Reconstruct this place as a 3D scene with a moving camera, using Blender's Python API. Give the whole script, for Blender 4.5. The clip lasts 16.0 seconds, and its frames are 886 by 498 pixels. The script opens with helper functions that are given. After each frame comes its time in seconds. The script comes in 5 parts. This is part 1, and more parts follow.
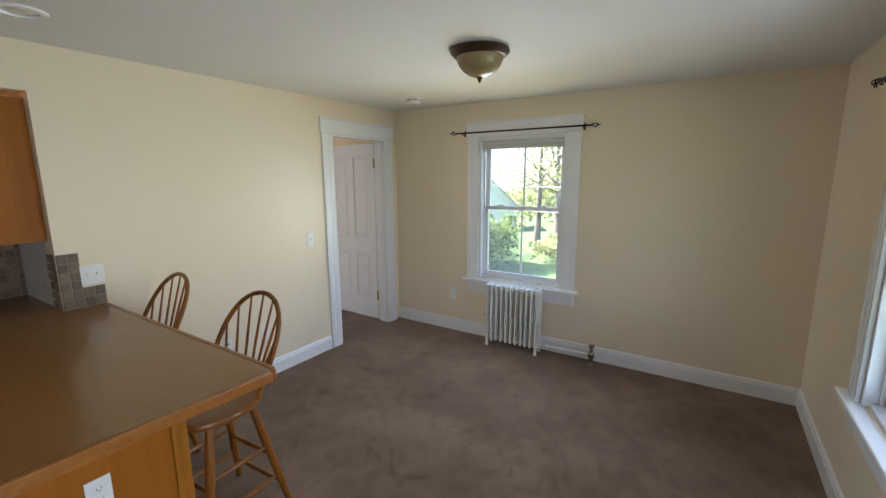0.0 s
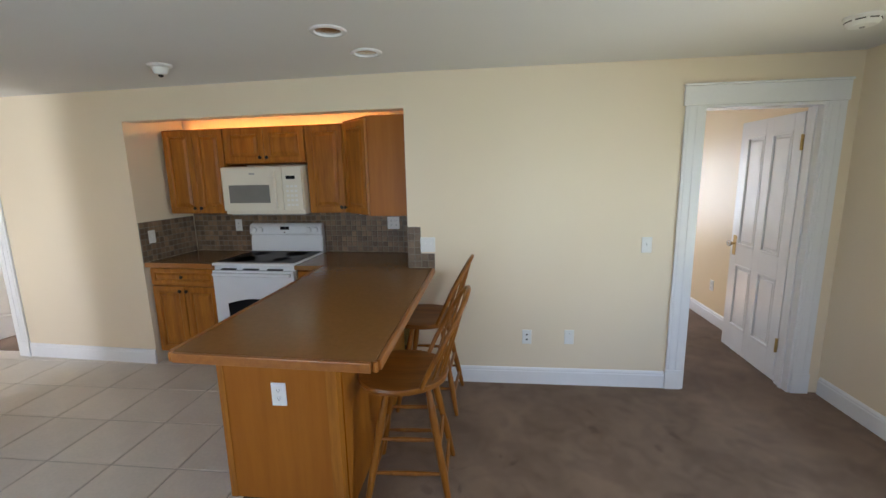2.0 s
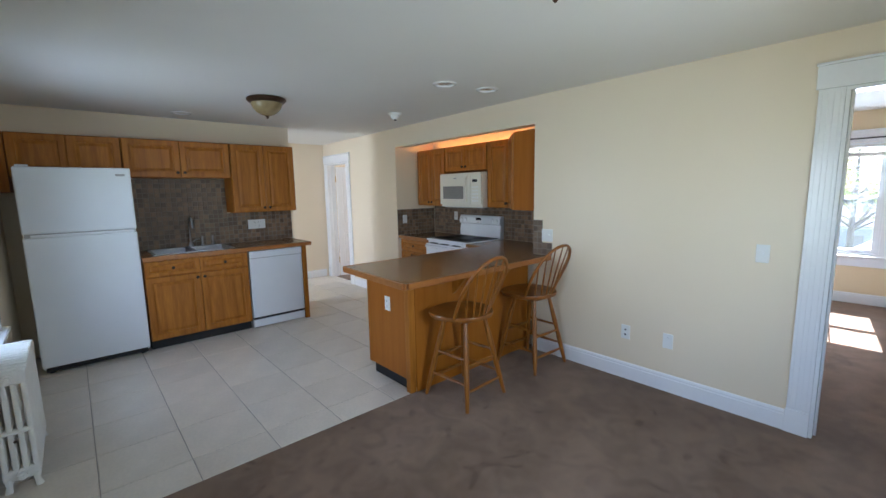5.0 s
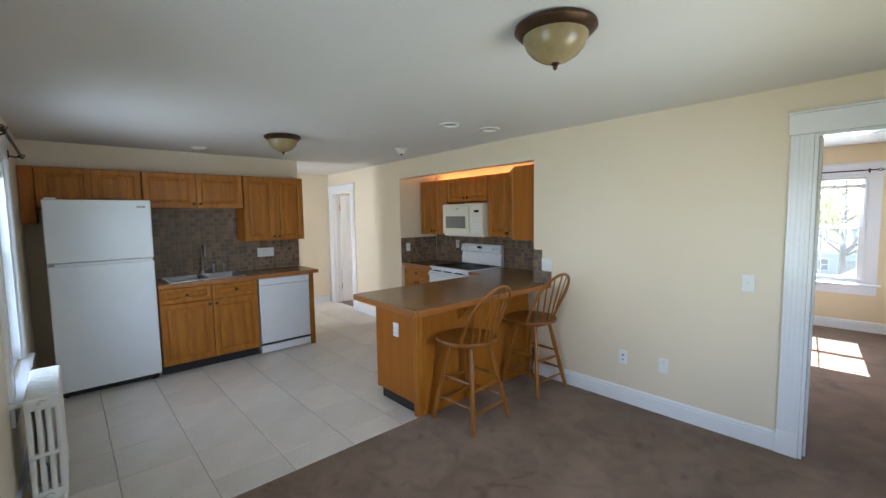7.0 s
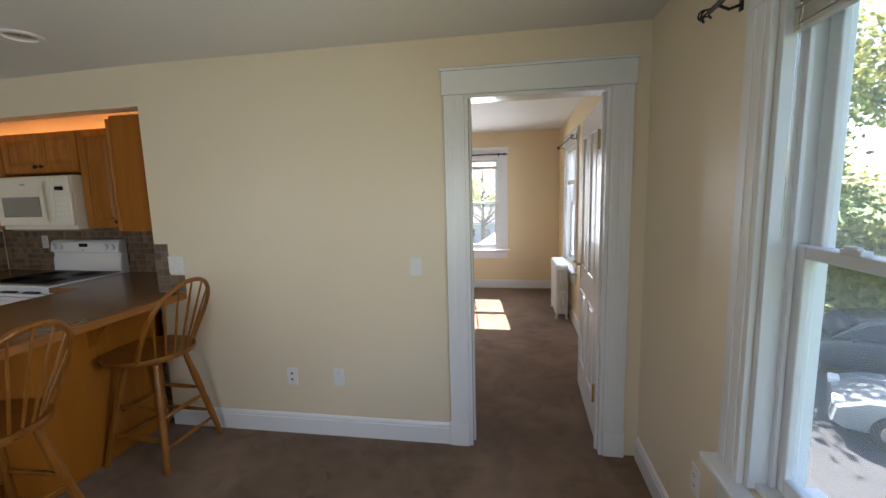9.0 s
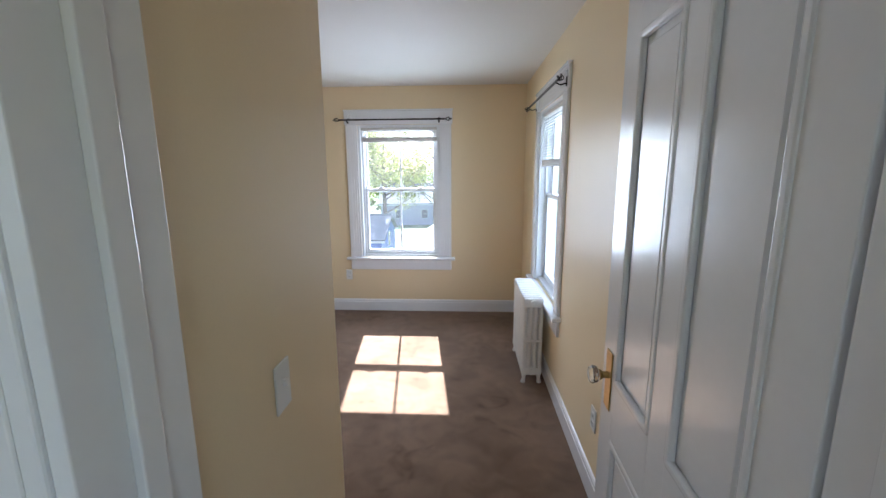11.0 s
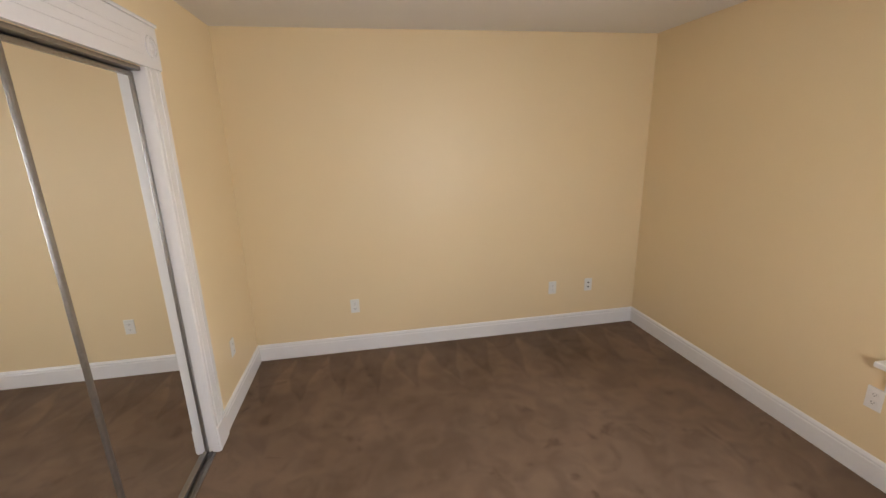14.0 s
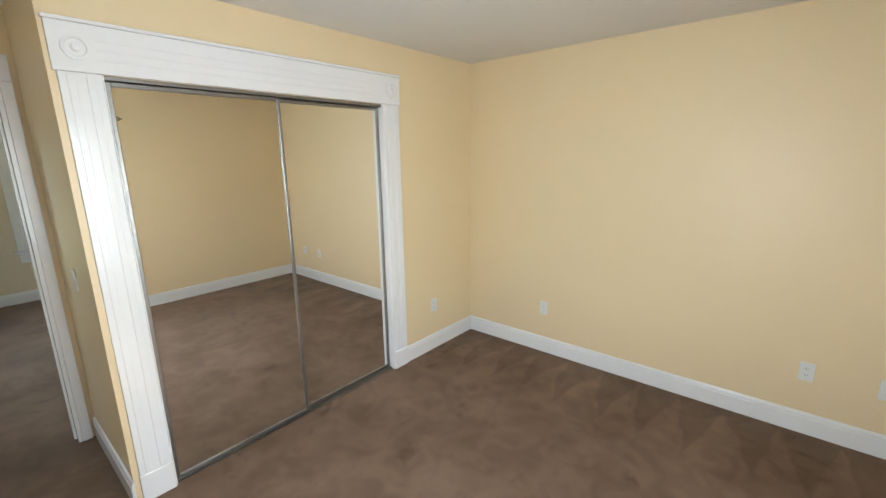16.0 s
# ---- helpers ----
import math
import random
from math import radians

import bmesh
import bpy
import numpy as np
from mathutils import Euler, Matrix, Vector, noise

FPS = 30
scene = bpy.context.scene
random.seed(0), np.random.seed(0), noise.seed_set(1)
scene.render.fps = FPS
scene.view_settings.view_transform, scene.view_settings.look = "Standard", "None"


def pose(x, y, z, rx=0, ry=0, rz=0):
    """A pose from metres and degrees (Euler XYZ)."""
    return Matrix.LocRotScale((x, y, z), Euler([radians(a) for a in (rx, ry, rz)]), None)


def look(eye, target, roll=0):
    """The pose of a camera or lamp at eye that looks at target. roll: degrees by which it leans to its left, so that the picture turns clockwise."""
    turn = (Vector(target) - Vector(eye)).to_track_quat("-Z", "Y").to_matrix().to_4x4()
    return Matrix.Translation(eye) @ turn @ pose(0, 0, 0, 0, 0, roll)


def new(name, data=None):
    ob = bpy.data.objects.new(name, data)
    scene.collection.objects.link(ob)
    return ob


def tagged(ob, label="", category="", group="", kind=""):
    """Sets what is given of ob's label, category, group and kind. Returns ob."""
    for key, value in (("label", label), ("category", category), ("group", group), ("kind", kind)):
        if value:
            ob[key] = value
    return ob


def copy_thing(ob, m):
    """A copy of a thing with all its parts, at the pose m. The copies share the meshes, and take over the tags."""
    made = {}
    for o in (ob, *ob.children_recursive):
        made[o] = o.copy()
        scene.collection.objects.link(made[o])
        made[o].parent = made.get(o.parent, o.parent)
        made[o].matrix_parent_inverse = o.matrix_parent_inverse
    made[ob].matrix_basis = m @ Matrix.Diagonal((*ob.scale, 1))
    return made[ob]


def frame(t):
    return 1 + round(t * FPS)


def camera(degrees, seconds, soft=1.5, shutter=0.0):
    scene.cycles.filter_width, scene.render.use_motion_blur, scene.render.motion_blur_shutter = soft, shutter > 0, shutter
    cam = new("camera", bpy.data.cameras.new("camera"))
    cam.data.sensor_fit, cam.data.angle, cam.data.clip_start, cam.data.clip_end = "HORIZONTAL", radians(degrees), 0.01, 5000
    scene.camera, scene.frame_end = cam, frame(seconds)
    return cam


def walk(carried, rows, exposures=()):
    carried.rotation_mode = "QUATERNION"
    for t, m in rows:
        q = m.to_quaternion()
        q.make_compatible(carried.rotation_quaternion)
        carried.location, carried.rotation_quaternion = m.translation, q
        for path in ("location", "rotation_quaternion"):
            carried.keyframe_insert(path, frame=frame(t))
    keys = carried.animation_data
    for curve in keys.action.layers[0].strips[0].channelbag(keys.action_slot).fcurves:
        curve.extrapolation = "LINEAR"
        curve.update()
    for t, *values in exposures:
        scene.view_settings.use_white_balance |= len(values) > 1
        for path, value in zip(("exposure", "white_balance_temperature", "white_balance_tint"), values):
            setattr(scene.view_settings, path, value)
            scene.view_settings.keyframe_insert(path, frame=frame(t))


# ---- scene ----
cam = camera(93.4, 16.0)
PATH = [
    (0, (-2.841, -3.072, 1.7), (-1.183, -2.01, 1.35), -0.3),
    (0.5, (-2.545, -3.115, 1.679), (-1.279, -1.607, 1.329), -0.6),
    (1, (-2.246, -3.101, 1.656), (-1.332, -1.352, 1.331), -1.3),
    (1.5, (-1.827, -3.181, 1.684), (-1.505, -1.238, 1.338), -1.0),
    (2, (-1.451, -3.158, 1.664), (-1.672, -1.203, 1.309), -1.2),
    (2.5, (-1.055, -3.148, 1.653), (-1.636, -1.265, 1.315), -1.2),
    (3, (-0.652, -3.115, 1.624), (-1.514, -1.346, 1.269), -1.1),
    (3.5, (-0.332, -3.017, 1.622), (-1.368, -1.333, 1.32), -1.1),
    (4, (-0.044, -2.951, 1.606), (-1.241, -1.363, 1.394), -1.1),
    (4.5, (0.182, -3.072, 1.591), (-1.245, -1.693, 1.346), -0.9),
    (4.7, (0.244, -3.165, 1.556), (-1.228, -1.843, 1.264), -0.7),
    (6.8, (0.413, -3.461, 1.618), (-1.077, -2.137, 1.459), -0.8),
    (7, (0.396, -3.459, 1.621), (-1.083, -2.123, 1.458), -0.9),
    (7.5, (0.373, -3.377, 1.613), (-0.992, -1.925, 1.439), -1.0),
    (8, (0.348, -3.125, 1.586), (-0.72, -1.444, 1.403), -1.2),
    (8.5, (0.308, -2.814, 1.569), (-0.393, -0.955, 1.341), -1.4),
    (9, (0.26, -2.397, 1.557), (-0.067, -0.442, 1.286), -1.5),
    (9.2, (0.255, -2.219, 1.542), (0.069, -0.246, 1.276), -1.7),
    (11.3, (0.354, -0.03, 1.589), (0.246, 1.931, 1.211), -0.3),
    (11.5, (0.358, 0.141, 1.591), (0.222, 2.102, 1.218), -0.2),
    (12, (0.425, 0.624, 1.667), (-0.007, 2.526, 1.228), -0.3),
    (12.5, (0.429, 0.926, 1.663), (-0.487, 2.621, 1.126), -0.5),
    (13, (0.433, 1.227, 1.689), (-0.788, 2.716, 1.149), -1.1),
    (13.5, (0.452, 1.518, 1.677), (-1.195, 2.538, 1.181), -1.0),
    (14, (0.393, 1.918, 1.694), (-1.511, 2.253, 1.182), -1.6),
    (14.5, (0.396, 2.364, 1.663), (-1.525, 2.129, 1.156), -1.5),
    (15, (0.356, 2.751, 1.66), (-1.446, 2.07, 1.123), -1.3),
    (15.5, (0.273, 3.05, 1.676), (-1.385, 2.05, 1.176), -1.2),
    (16, (0.254, 3.297, 1.691), (-1.225, 2.026, 1.248), -0.9),
]
EXPOSURES = [(0, 3.28, 6400, 17), (0.5, 3.42, 6200, 17), (1, 3.33, 5900, 17), (1.5, 3.33, 6500, 17), (2, 3.33, 6300, 17), (3.5, 3.43, 5900, 16), (4.5, 3.28, 5700, 15), (7, 3.33, 6000, 15), (8, 3.28, 6600, 16),
             (9, 2.78, 6700, 18), (11.3, 2.71, 5650, 14), (12.0, 2.61, 5400, 12), (12.6, 2.3, 6050, 12), (13.0, 2.2, 6350, 13), (13.5, 2.23, 7250, 16), (14.0, 2.95, 7450, 20), (14.5, 3.2, 6300, 10), (15.0, 3.36, 6200, 10), (16, 3.34, 6500, 8)]
walk(cam, [(t, look(eye, target, roll)) for t, eye, target, roll in PATH], EXPOSURES)

# ==== place ====
LAMP_WATTS = (1.5, 3.9, 3.5, 1.35, 2.0, 5.0, 4.5)
EAST_LAWN_WATTS = 0.9
NICHE_GLOW = 2.4
EAST_SKY, NORTH_SKY, LAWN_LIGHT = (0.58, 0.79, 1.0), (0.83, 0.915, 1.0), (1.0, 0.93, 0.52)   # colours of the sky light and of what the lawn throws back

# ---- world, sun, window light, exposure ----
world = bpy.data.worlds.new("sky")
scene.world = world
world.use_nodes = True
wn = world.node_tree.nodes
sky = wn.new("ShaderNodeTexSky")
sky.sky_type, sky.sun_disc = "NISHITA", False
sky.sun_elevation, sky.sun_rotation = radians(42), radians(-6)
world.node_tree.links.new(sky.outputs[0], wn["Background"].inputs[0])
wn["Background"].inputs[1].default_value = 0.08
sun = new("sun", bpy.data.lights.new("sun", "SUN"))
sun.data.energy, sun.data.angle, sun.data.color = 5.0, radians(0.5), (1.0, 0.97, 0.91)
sun.matrix_world = look((-1.15, 10.0, 8.95), (0, 0, 0))


def window_light(m, w, h, watts, color=(0.88, 0.93, 1.0)):
    """Sky light that enters through a window's opening."""
    lamp = new("window_light", bpy.data.lights.new("window_light", "AREA"))
    lamp.data.shape, lamp.data.size, lamp.data.size_y = "RECTANGLE", w, h
    lamp.data.energy, lamp.data.color, lamp.data.spread = watts, color, radians(140)
    lamp.matrix_world = m
    return lamp


# ---- materials ----
def mat(name, base, rough=0.6, metal=0.0, spread=0.06, scale=6.0, fine=60.0, bump=0.15, dist=0.002, coat=0.0, stretch=None, piece=0.0, spec=0.5):
    """Paint, plastic, metal: two scales of variation and a fine relief."""
    m = bpy.data.materials.new(name)
    m.use_nodes = True
    nt = m.node_tree
    b = nt.nodes["Principled BSDF"]
    b.inputs["Roughness"].default_value = rough
    b.inputs["Metallic"].default_value = metal
    b.inputs["Coat Weight"].default_value = coat
    b.inputs["Specular IOR Level"].default_value = spec
    tc = nt.nodes.new("ShaderNodeTexCoord")
    mp = nt.nodes.new("ShaderNodeMapping")
    nt.links.new(tc.outputs["Object"], mp.inputs[0])
    if stretch:
        mp.inputs["Scale"].default_value = stretch
    n1 = nt.nodes.new("ShaderNodeTexNoise")
    n1.inputs["Scale"].default_value, n1.inputs["Detail"].default_value = scale, 5
    n2 = nt.nodes.new("ShaderNodeTexNoise")
    n2.inputs["Scale"].default_value, n2.inputs["Detail"].default_value = fine, 3
    for n in (n1, n2):
        nt.links.new(mp.outputs[0], n.inputs["Vector"])
    mix = nt.nodes.new("ShaderNodeMix")
    mix.inputs[0].default_value = 0.4
    nt.links.new(n1.outputs[0], mix.inputs[2])
    nt.links.new(n2.outputs[0], mix.inputs[3])
    ramp = nt.nodes.new("ShaderNodeValToRGB")
    lo, hi = [max(0.0, c * (1 - spread * 2)) for c in base], [min(1.0, c * (1 + spread * 2)) for c in base]
    ramp.color_ramp.elements[0].position, ramp.color_ramp.elements[1].position = 0.3, 0.7
    ramp.color_ramp.elements[0].color, ramp.color_ramp.elements[1].color = (*lo, 1), (*hi, 1)
    nt.links.new(mix.outputs[0], ramp.inputs[0])
    out = ramp.outputs[0]
    if piece:
        oi = nt.nodes.new("ShaderNodeObjectInfo")
        mr = nt.nodes.new("ShaderNodeMapRange")
        mr.inputs["To Min"].default_value, mr.inputs["To Max"].default_value = 1 - piece, 1 + piece
        nt.links.new(oi.outputs["Random"], mr.inputs[0])
        hs = nt.nodes.new("ShaderNodeHueSaturation")
        nt.links.new(mr.outputs[0], hs.inputs["Value"])
        nt.links.new(out, hs.inputs["Color"])
        out = hs.outputs[0]
    nt.links.new(out, b.inputs["Base Color"])
    if bump:
        bp = nt.nodes.new("ShaderNodeBump")
        bp.inputs["Strength"].default_value, bp.inputs["Distance"].default_value = bump, dist
        nt.links.new(n2.outputs[0], bp.inputs["Height"])
        nt.links.new(bp.outputs[0], b.inputs["Normal"])
    return m


def wood_mat(name, dark, light, axis="Z", rough=0.35, coat=0.25, grain=1.0, spec=0.5):
    """Stained wood with long grain along one axis."""
    m = bpy.data.materials.new(name)
    m.use_nodes = True
    nt = m.node_tree
    b = nt.nodes["Principled BSDF"]
    b.inputs["Specular IOR Level"].default_value = spec
    b.inputs["Roughness"].default_value = rough
    b.inputs["Coat Weight"].default_value, b.inputs["Coat Roughness"].default_value = coat, 0.25
    tc = nt.nodes.new("ShaderNodeTexCoord")
    mp = nt.nodes.new("ShaderNodeMapping")
    s = {"X": (1.2, 14, 14), "Y": (14, 1.2, 14), "Z": (14, 14, 1.2)}[axis]
    mp.inputs["Scale"].default_value = [c * grain for c in s]
    nt.links.new(tc.outputs["Object"], mp.inputs[0])
    oi = nt.nodes.new("ShaderNodeObjectInfo")
    ml = nt.nodes.new("ShaderNodeMath")
    ml.operation = "MULTIPLY"
    ml.inputs[1].default_value = 40.0
    nt.links.new(oi.outputs["Random"], ml.inputs[0])
    nt.links.new(ml.outputs[0], mp.inputs["Location"])
    n1 = nt.nodes.new("ShaderNodeTexNoise")
    n1.inputs["Scale"].default_value, n1.inputs["Detail"].default_value, n1.inputs["Distortion"].default_value = 1.4, 6, 0.6
    n2 = nt.nodes.new("ShaderNodeTexNoise")
    n2.inputs["Scale"].default_value, n2.inputs["Detail"].default_value = 7, 4
    for n in (n1, n2):
        nt.links.new(mp.outputs[0], n.inputs["Vector"])
    mix = nt.nodes.new("ShaderNodeMix")
    mix.inputs[0].default_value = 0.35
    nt.links.new(n1.outputs[0], mix.inputs[2])
    nt.links.new(n2.outputs[0], mix.inputs[3])
    ramp = nt.nodes.new("ShaderNodeValToRGB")
    ramp.color_ramp.elements[0].position, ramp.color_ramp.elements[1].position = 0.34, 0.66
    ramp.color_ramp.elements[0].color, ramp.color_ramp.elements[1].color = (*dark, 1), (*light, 1)
    nt.links.new(mix.outputs[0], ramp.inputs[0])
    nt.links.new(ramp.outputs[0], b.inputs["Base Color"])
    bp = nt.nodes.new("ShaderNodeBump")
    bp.inputs["Strength"].default_value, bp.inputs["Distance"].default_value = 0.12, 0.001
    nt.links.new(n2.outputs[0], bp.inputs["Height"])
    nt.links.new(bp.outputs[0], b.inputs["Normal"])
    return m


def carpet_mat():
    """Worn cut-pile carpet: pile relief, trodden patches and dark stains."""
    m = bpy.data.materials.new("carpet")
    m.use_nodes = True
    nt = m.node_tree
    b = nt.nodes["Principled BSDF"]
    b.inputs["Roughness"].default_value = 0.95
    b.inputs["Specular IOR Level"].default_value = 0.15
    b.inputs["Sheen Weight"].default_value = 0.12
    tc = nt.nodes.new("ShaderNodeTexCoord")

    def noise_tex(scale, detail, distortion=0.0):
        n = nt.nodes.new("ShaderNodeTexNoise")
        n.inputs["Scale"].default_value, n.inputs["Detail"].default_value, n.inputs["Distortion"].default_value = scale, detail, distortion
        nt.links.new(tc.outputs["Object"], n.inputs["Vector"])
        return n

    def ramp_of(src, stops):
        r = nt.nodes.new("ShaderNodeValToRGB")
        r.color_ramp.elements[0].position, r.color_ramp.elements[0].color = stops[0][0], (*stops[0][1], 1)
        r.color_ramp.elements[1].position, r.color_ramp.elements[1].color = stops[1][0], (*stops[1][1], 1)
        nt.links.new(src, r.inputs[0])
        return r

    def times(a, c):
        x = nt.nodes.new("ShaderNodeMix")
        x.data_type, x.blend_type = "RGBA", "MULTIPLY"
        x.inputs[0].default_value = 1.0
        nt.links.new(a, x.inputs[6])
        nt.links.new(c, x.inputs[7])
        return x.outputs[2]

    wide = ramp_of(noise_tex(1.6, 3, 0.4).outputs[0], [(0.35, (0.164, 0.104, 0.066)), (0.65, (0.230, 0.152, 0.102))])
    tread = ramp_of(noise_tex(5.5, 6, 1.2).outputs[0], [(0.36, (0.86, 0.85, 0.84)), (0.58, (1.05, 1.05, 1.05))])
    stain = ramp_of(noise_tex(3.3, 4, 2.0).outputs[0], [(0.29, (0.74, 0.72, 0.70)), (0.37, (1, 1, 1))])
    pile = noise_tex(260, 2)
    pile_c = ramp_of(pile.outputs[0], [(0.3, (0.82, 0.82, 0.82)), (0.7, (1.15, 1.15, 1.15))])
    # wedge-shaped strokes that a vacuum cleaner left along the bedroom's west wall
    sep = nt.nodes.new("ShaderNodeSeparateXYZ")
    nt.links.new(tc.outputs["Object"], sep.inputs[0])

    def calc(op, a, b=None, c=None):
        n = nt.nodes.new("ShaderNodeMath")
        n.operation = op
        for slot, v in zip(n.inputs, (a, b, c)):
            if isinstance(v, (int, float)):
                slot.default_value = v
            elif v is not None:
                nt.links.new(v, slot)
        return n.outputs[0]

    wob = noise_tex(1.7, 2).outputs[0]
    tri = calc("PINGPONG", calc("ADD", sep.outputs[1], calc("MULTIPLY", wob, 0.25)), 0.135)
    reach = calc("ADD", calc("MULTIPLY", tri, 4.6), calc("MULTIPLY", wob, 0.10))
    gap = calc("SUBTRACT", reach, calc("SUBTRACT", sep.outputs[0], -2.86))
    soft = nt.nodes.new("ShaderNodeMapRange")
    soft.inputs["From Min"].default_value, soft.inputs["From Max"].default_value = -0.02, 0.03
    soft.inputs["To Min"].default_value, soft.inputs["To Max"].default_value = 1.06, 0.85
    nt.links.new(gap, soft.inputs[0])
    inside = calc("GREATER_THAN", sep.outputs[1], 0.9)
    mark = calc("ADD", calc("MULTIPLY", soft.outputs[0], inside), calc("SUBTRACT", 1.0, inside))
    pale = times(wide.outputs[0], mark)
    col = times(times(times(pale, tread.outputs[0]), stain.outputs[0]), pile_c.outputs[0])
    nt.links.new(col, b.inputs["Base Color"])
    bp = nt.nodes.new("ShaderNodeBump")
    bp.inputs["Strength"].default_value, bp.inputs["Distance"].default_value = 0.6, 0.006
    nt.links.new(pile.outputs[0], bp.inputs["Height"])
    nt.links.new(bp.outputs[0], b.inputs["Normal"])
    return m


def mosaic_mat():
    """Small tumbled stone tiles, each piece in a brown of its own."""
    m = mat("mosaic_stone", (0.135, 0.092, 0.058), 0.45, spread=0.12, scale=30, fine=120, bump=0.3)
    nt = m.node_tree
    b = nt.nodes["Principled BSDF"]
    src = b.inputs["Base Color"].links[0].from_socket
    geo = nt.nodes.new("ShaderNodeNewGeometry")
    r = nt.nodes.new("ShaderNodeValToRGB")
    r.color_ramp.elements[0].color, r.color_ramp.elements[1].color = (0.75, 0.68, 0.62, 1), (1.9, 1.75, 1.6, 1)
    nt.links.new(geo.outputs["Random Per Island"], r.inputs[0])
    x = nt.nodes.new("ShaderNodeMix")
    x.data_type, x.blend_type = "RGBA", "MULTIPLY"
    x.inputs[0].default_value = 1.0
    nt.links.new(src, x.inputs[6])
    nt.links.new(r.outputs[0], x.inputs[7])
    nt.links.new(x.outputs[2], b.inputs["Base Color"])
    return m


def glass_mat(name, haze_lo, haze_hi):
    """Clear glass with a translucent white veil mixed in, which imitates glare over the view."""
    m = bpy.data.materials.new(name)
    m.use_nodes = True
    nt = m.node_tree
    out = nt.nodes["Material Output"]
    nt.nodes.remove(nt.nodes["Principled BSDF"])
    tr, gl, mx, fr, pw, ml = (nt.nodes.new("ShaderNode" + k) for k in ("BsdfTransparent", "BsdfGlossy", "MixShader", "LayerWeight", "Math", "Math"))
    pw.operation, ml.operation = "POWER", "MULTIPLY_ADD"
    pw.inputs[1].default_value, ml.inputs[1].default_value, ml.inputs[2].default_value = 4.0, 0.5, 0.02
    tr.inputs[0].default_value = (0.93, 0.96, 0.97, 1)
    gl.inputs["Roughness"].default_value = 0.02
    fr.inputs[0].default_value = 0.5
    nt.links.new(fr.outputs["Facing"], pw.inputs[0])
    nt.links.new(pw.outputs[0], ml.inputs[0])
    nt.links.new(ml.outputs[0], mx.inputs[0])
    nt.links.new(tr.outputs[0], mx.inputs[1])
    nt.links.new(gl.outputs[0], mx.inputs[2])
    veil, veiled = nt.nodes.new("ShaderNodeBsdfTranslucent"), nt.nodes.new("ShaderNodeMixShader")   # glare put into the pane as a pale veil
    veil.inputs[0].default_value = (0.85, 0.88, 0.9, 1)
    tc, ns, mr = (nt.nodes.new("ShaderNode" + k) for k in ("TexCoord", "TexNoise", "MapRange"))
    ns.inputs["Scale"].default_value = 3.0
    mr.inputs["To Min"].default_value, mr.inputs["To Max"].default_value = haze_lo, haze_hi
    nt.links.new(tc.outputs["Object"], ns.inputs["Vector"])
    nt.links.new(ns.outputs[0], mr.inputs[0])
    nt.links.new(mr.outputs[0], veiled.inputs[0])
    nt.links.new(mx.outputs[0], veiled.inputs[1])
    nt.links.new(veil.outputs[0], veiled.inputs[2])
    nt.links.new(veiled.outputs[0], out.inputs[0])
    return m


def clear_mat(name, color=(1, 1, 1), rough=0.02):
    m = mat(name, color, rough, spread=0, bump=0)
    m.node_tree.nodes["Principled BSDF"].inputs["Transmission Weight"].default_value = 1.0
    return m


PAINT = mat("cream_wall_paint", (0.81, 0.695, 0.53), 0.38, spread=0.012, scale=1.3, fine=140, bump=0.10, dist=0.0015)
PAINT_BED = mat("yellow_wall_paint", (0.82, 0.665, 0.43), 0.40, spread=0.012, scale=1.3, fine=140, bump=0.10, dist=0.0015)
CEILING = mat("ceiling_paint", (0.74, 0.73, 0.71), 0.75, spread=0.012, scale=1.5, fine=160, bump=0.12)
TRIM = mat("white_trim_paint", (0.84, 0.845, 0.86), 0.25, spread=0.012, scale=3, fine=40, bump=0.05, coat=0.2)
CARPET = carpet_mat()
OUTWALL = mat("outer_wall", (0.6, 0.6, 0.6), 0.8)
# both panes carry imitated glare, the living room's east window far more
GLASS = glass_mat("window_glass", 0.006, 0.016)
GLASS_HAZED = glass_mat("hazed_window_glass", 0.05, 0.09)
VINYL = mat("white_vinyl", (0.78, 0.80, 0.82), 0.35, spread=0.01, bump=0.03)
ROD = mat("black_iron", (0.015, 0.014, 0.013), 0.45, metal=0.6, spread=0.1)
BRONZE = mat("oil_rubbed_bronze", (0.085, 0.048, 0.028), 0.4, metal=0.7, spread=0.15)
AMBER = mat("amber_glass_bowl", (0.30, 0.225, 0.115), 0.25, spread=0.08, scale=8, fine=30, bump=0.1)
BRASS = mat("aged_brass", (0.42, 0.28, 0.10), 0.35, metal=0.9, spread=0.15)
CHROME = mat("brushed_metal", (0.55, 0.55, 0.54), 0.25, metal=1.0, spread=0.05)
STEEL_TRACK = mat("grey_metal_frame", (0.32, 0.31, 0.30), 0.32, metal=0.9, spread=0.08)
MIRROR = mat("mirror_silver", (0.91, 0.92, 0.91), 0.0, metal=1.0, spread=0.0, bump=0)
PLATE = mat("white_plastic_plate", (0.80, 0.80, 0.78), 0.35, spread=0.01, bump=0)
SLOT = mat("dark_slot", (0.02, 0.02, 0.02), 0.6, bump=0)
CABINET = wood_mat("maple_cabinet", (0.26, 0.088, 0.008), (0.46, 0.172, 0.020), coat=0.05, rough=0.42, spec=0.3)
CABINET_SIDE = wood_mat("cabinet_side_veneer", (0.31, 0.098, 0.008), (0.38, 0.130, 0.012), grain=0.6, coat=0.03, rough=0.45, spec=0.25)
OAK = wood_mat("stool_oak", (0.17, 0.055, 0.006), (0.31, 0.115, 0.015), coat=0.15, spec=0.35)
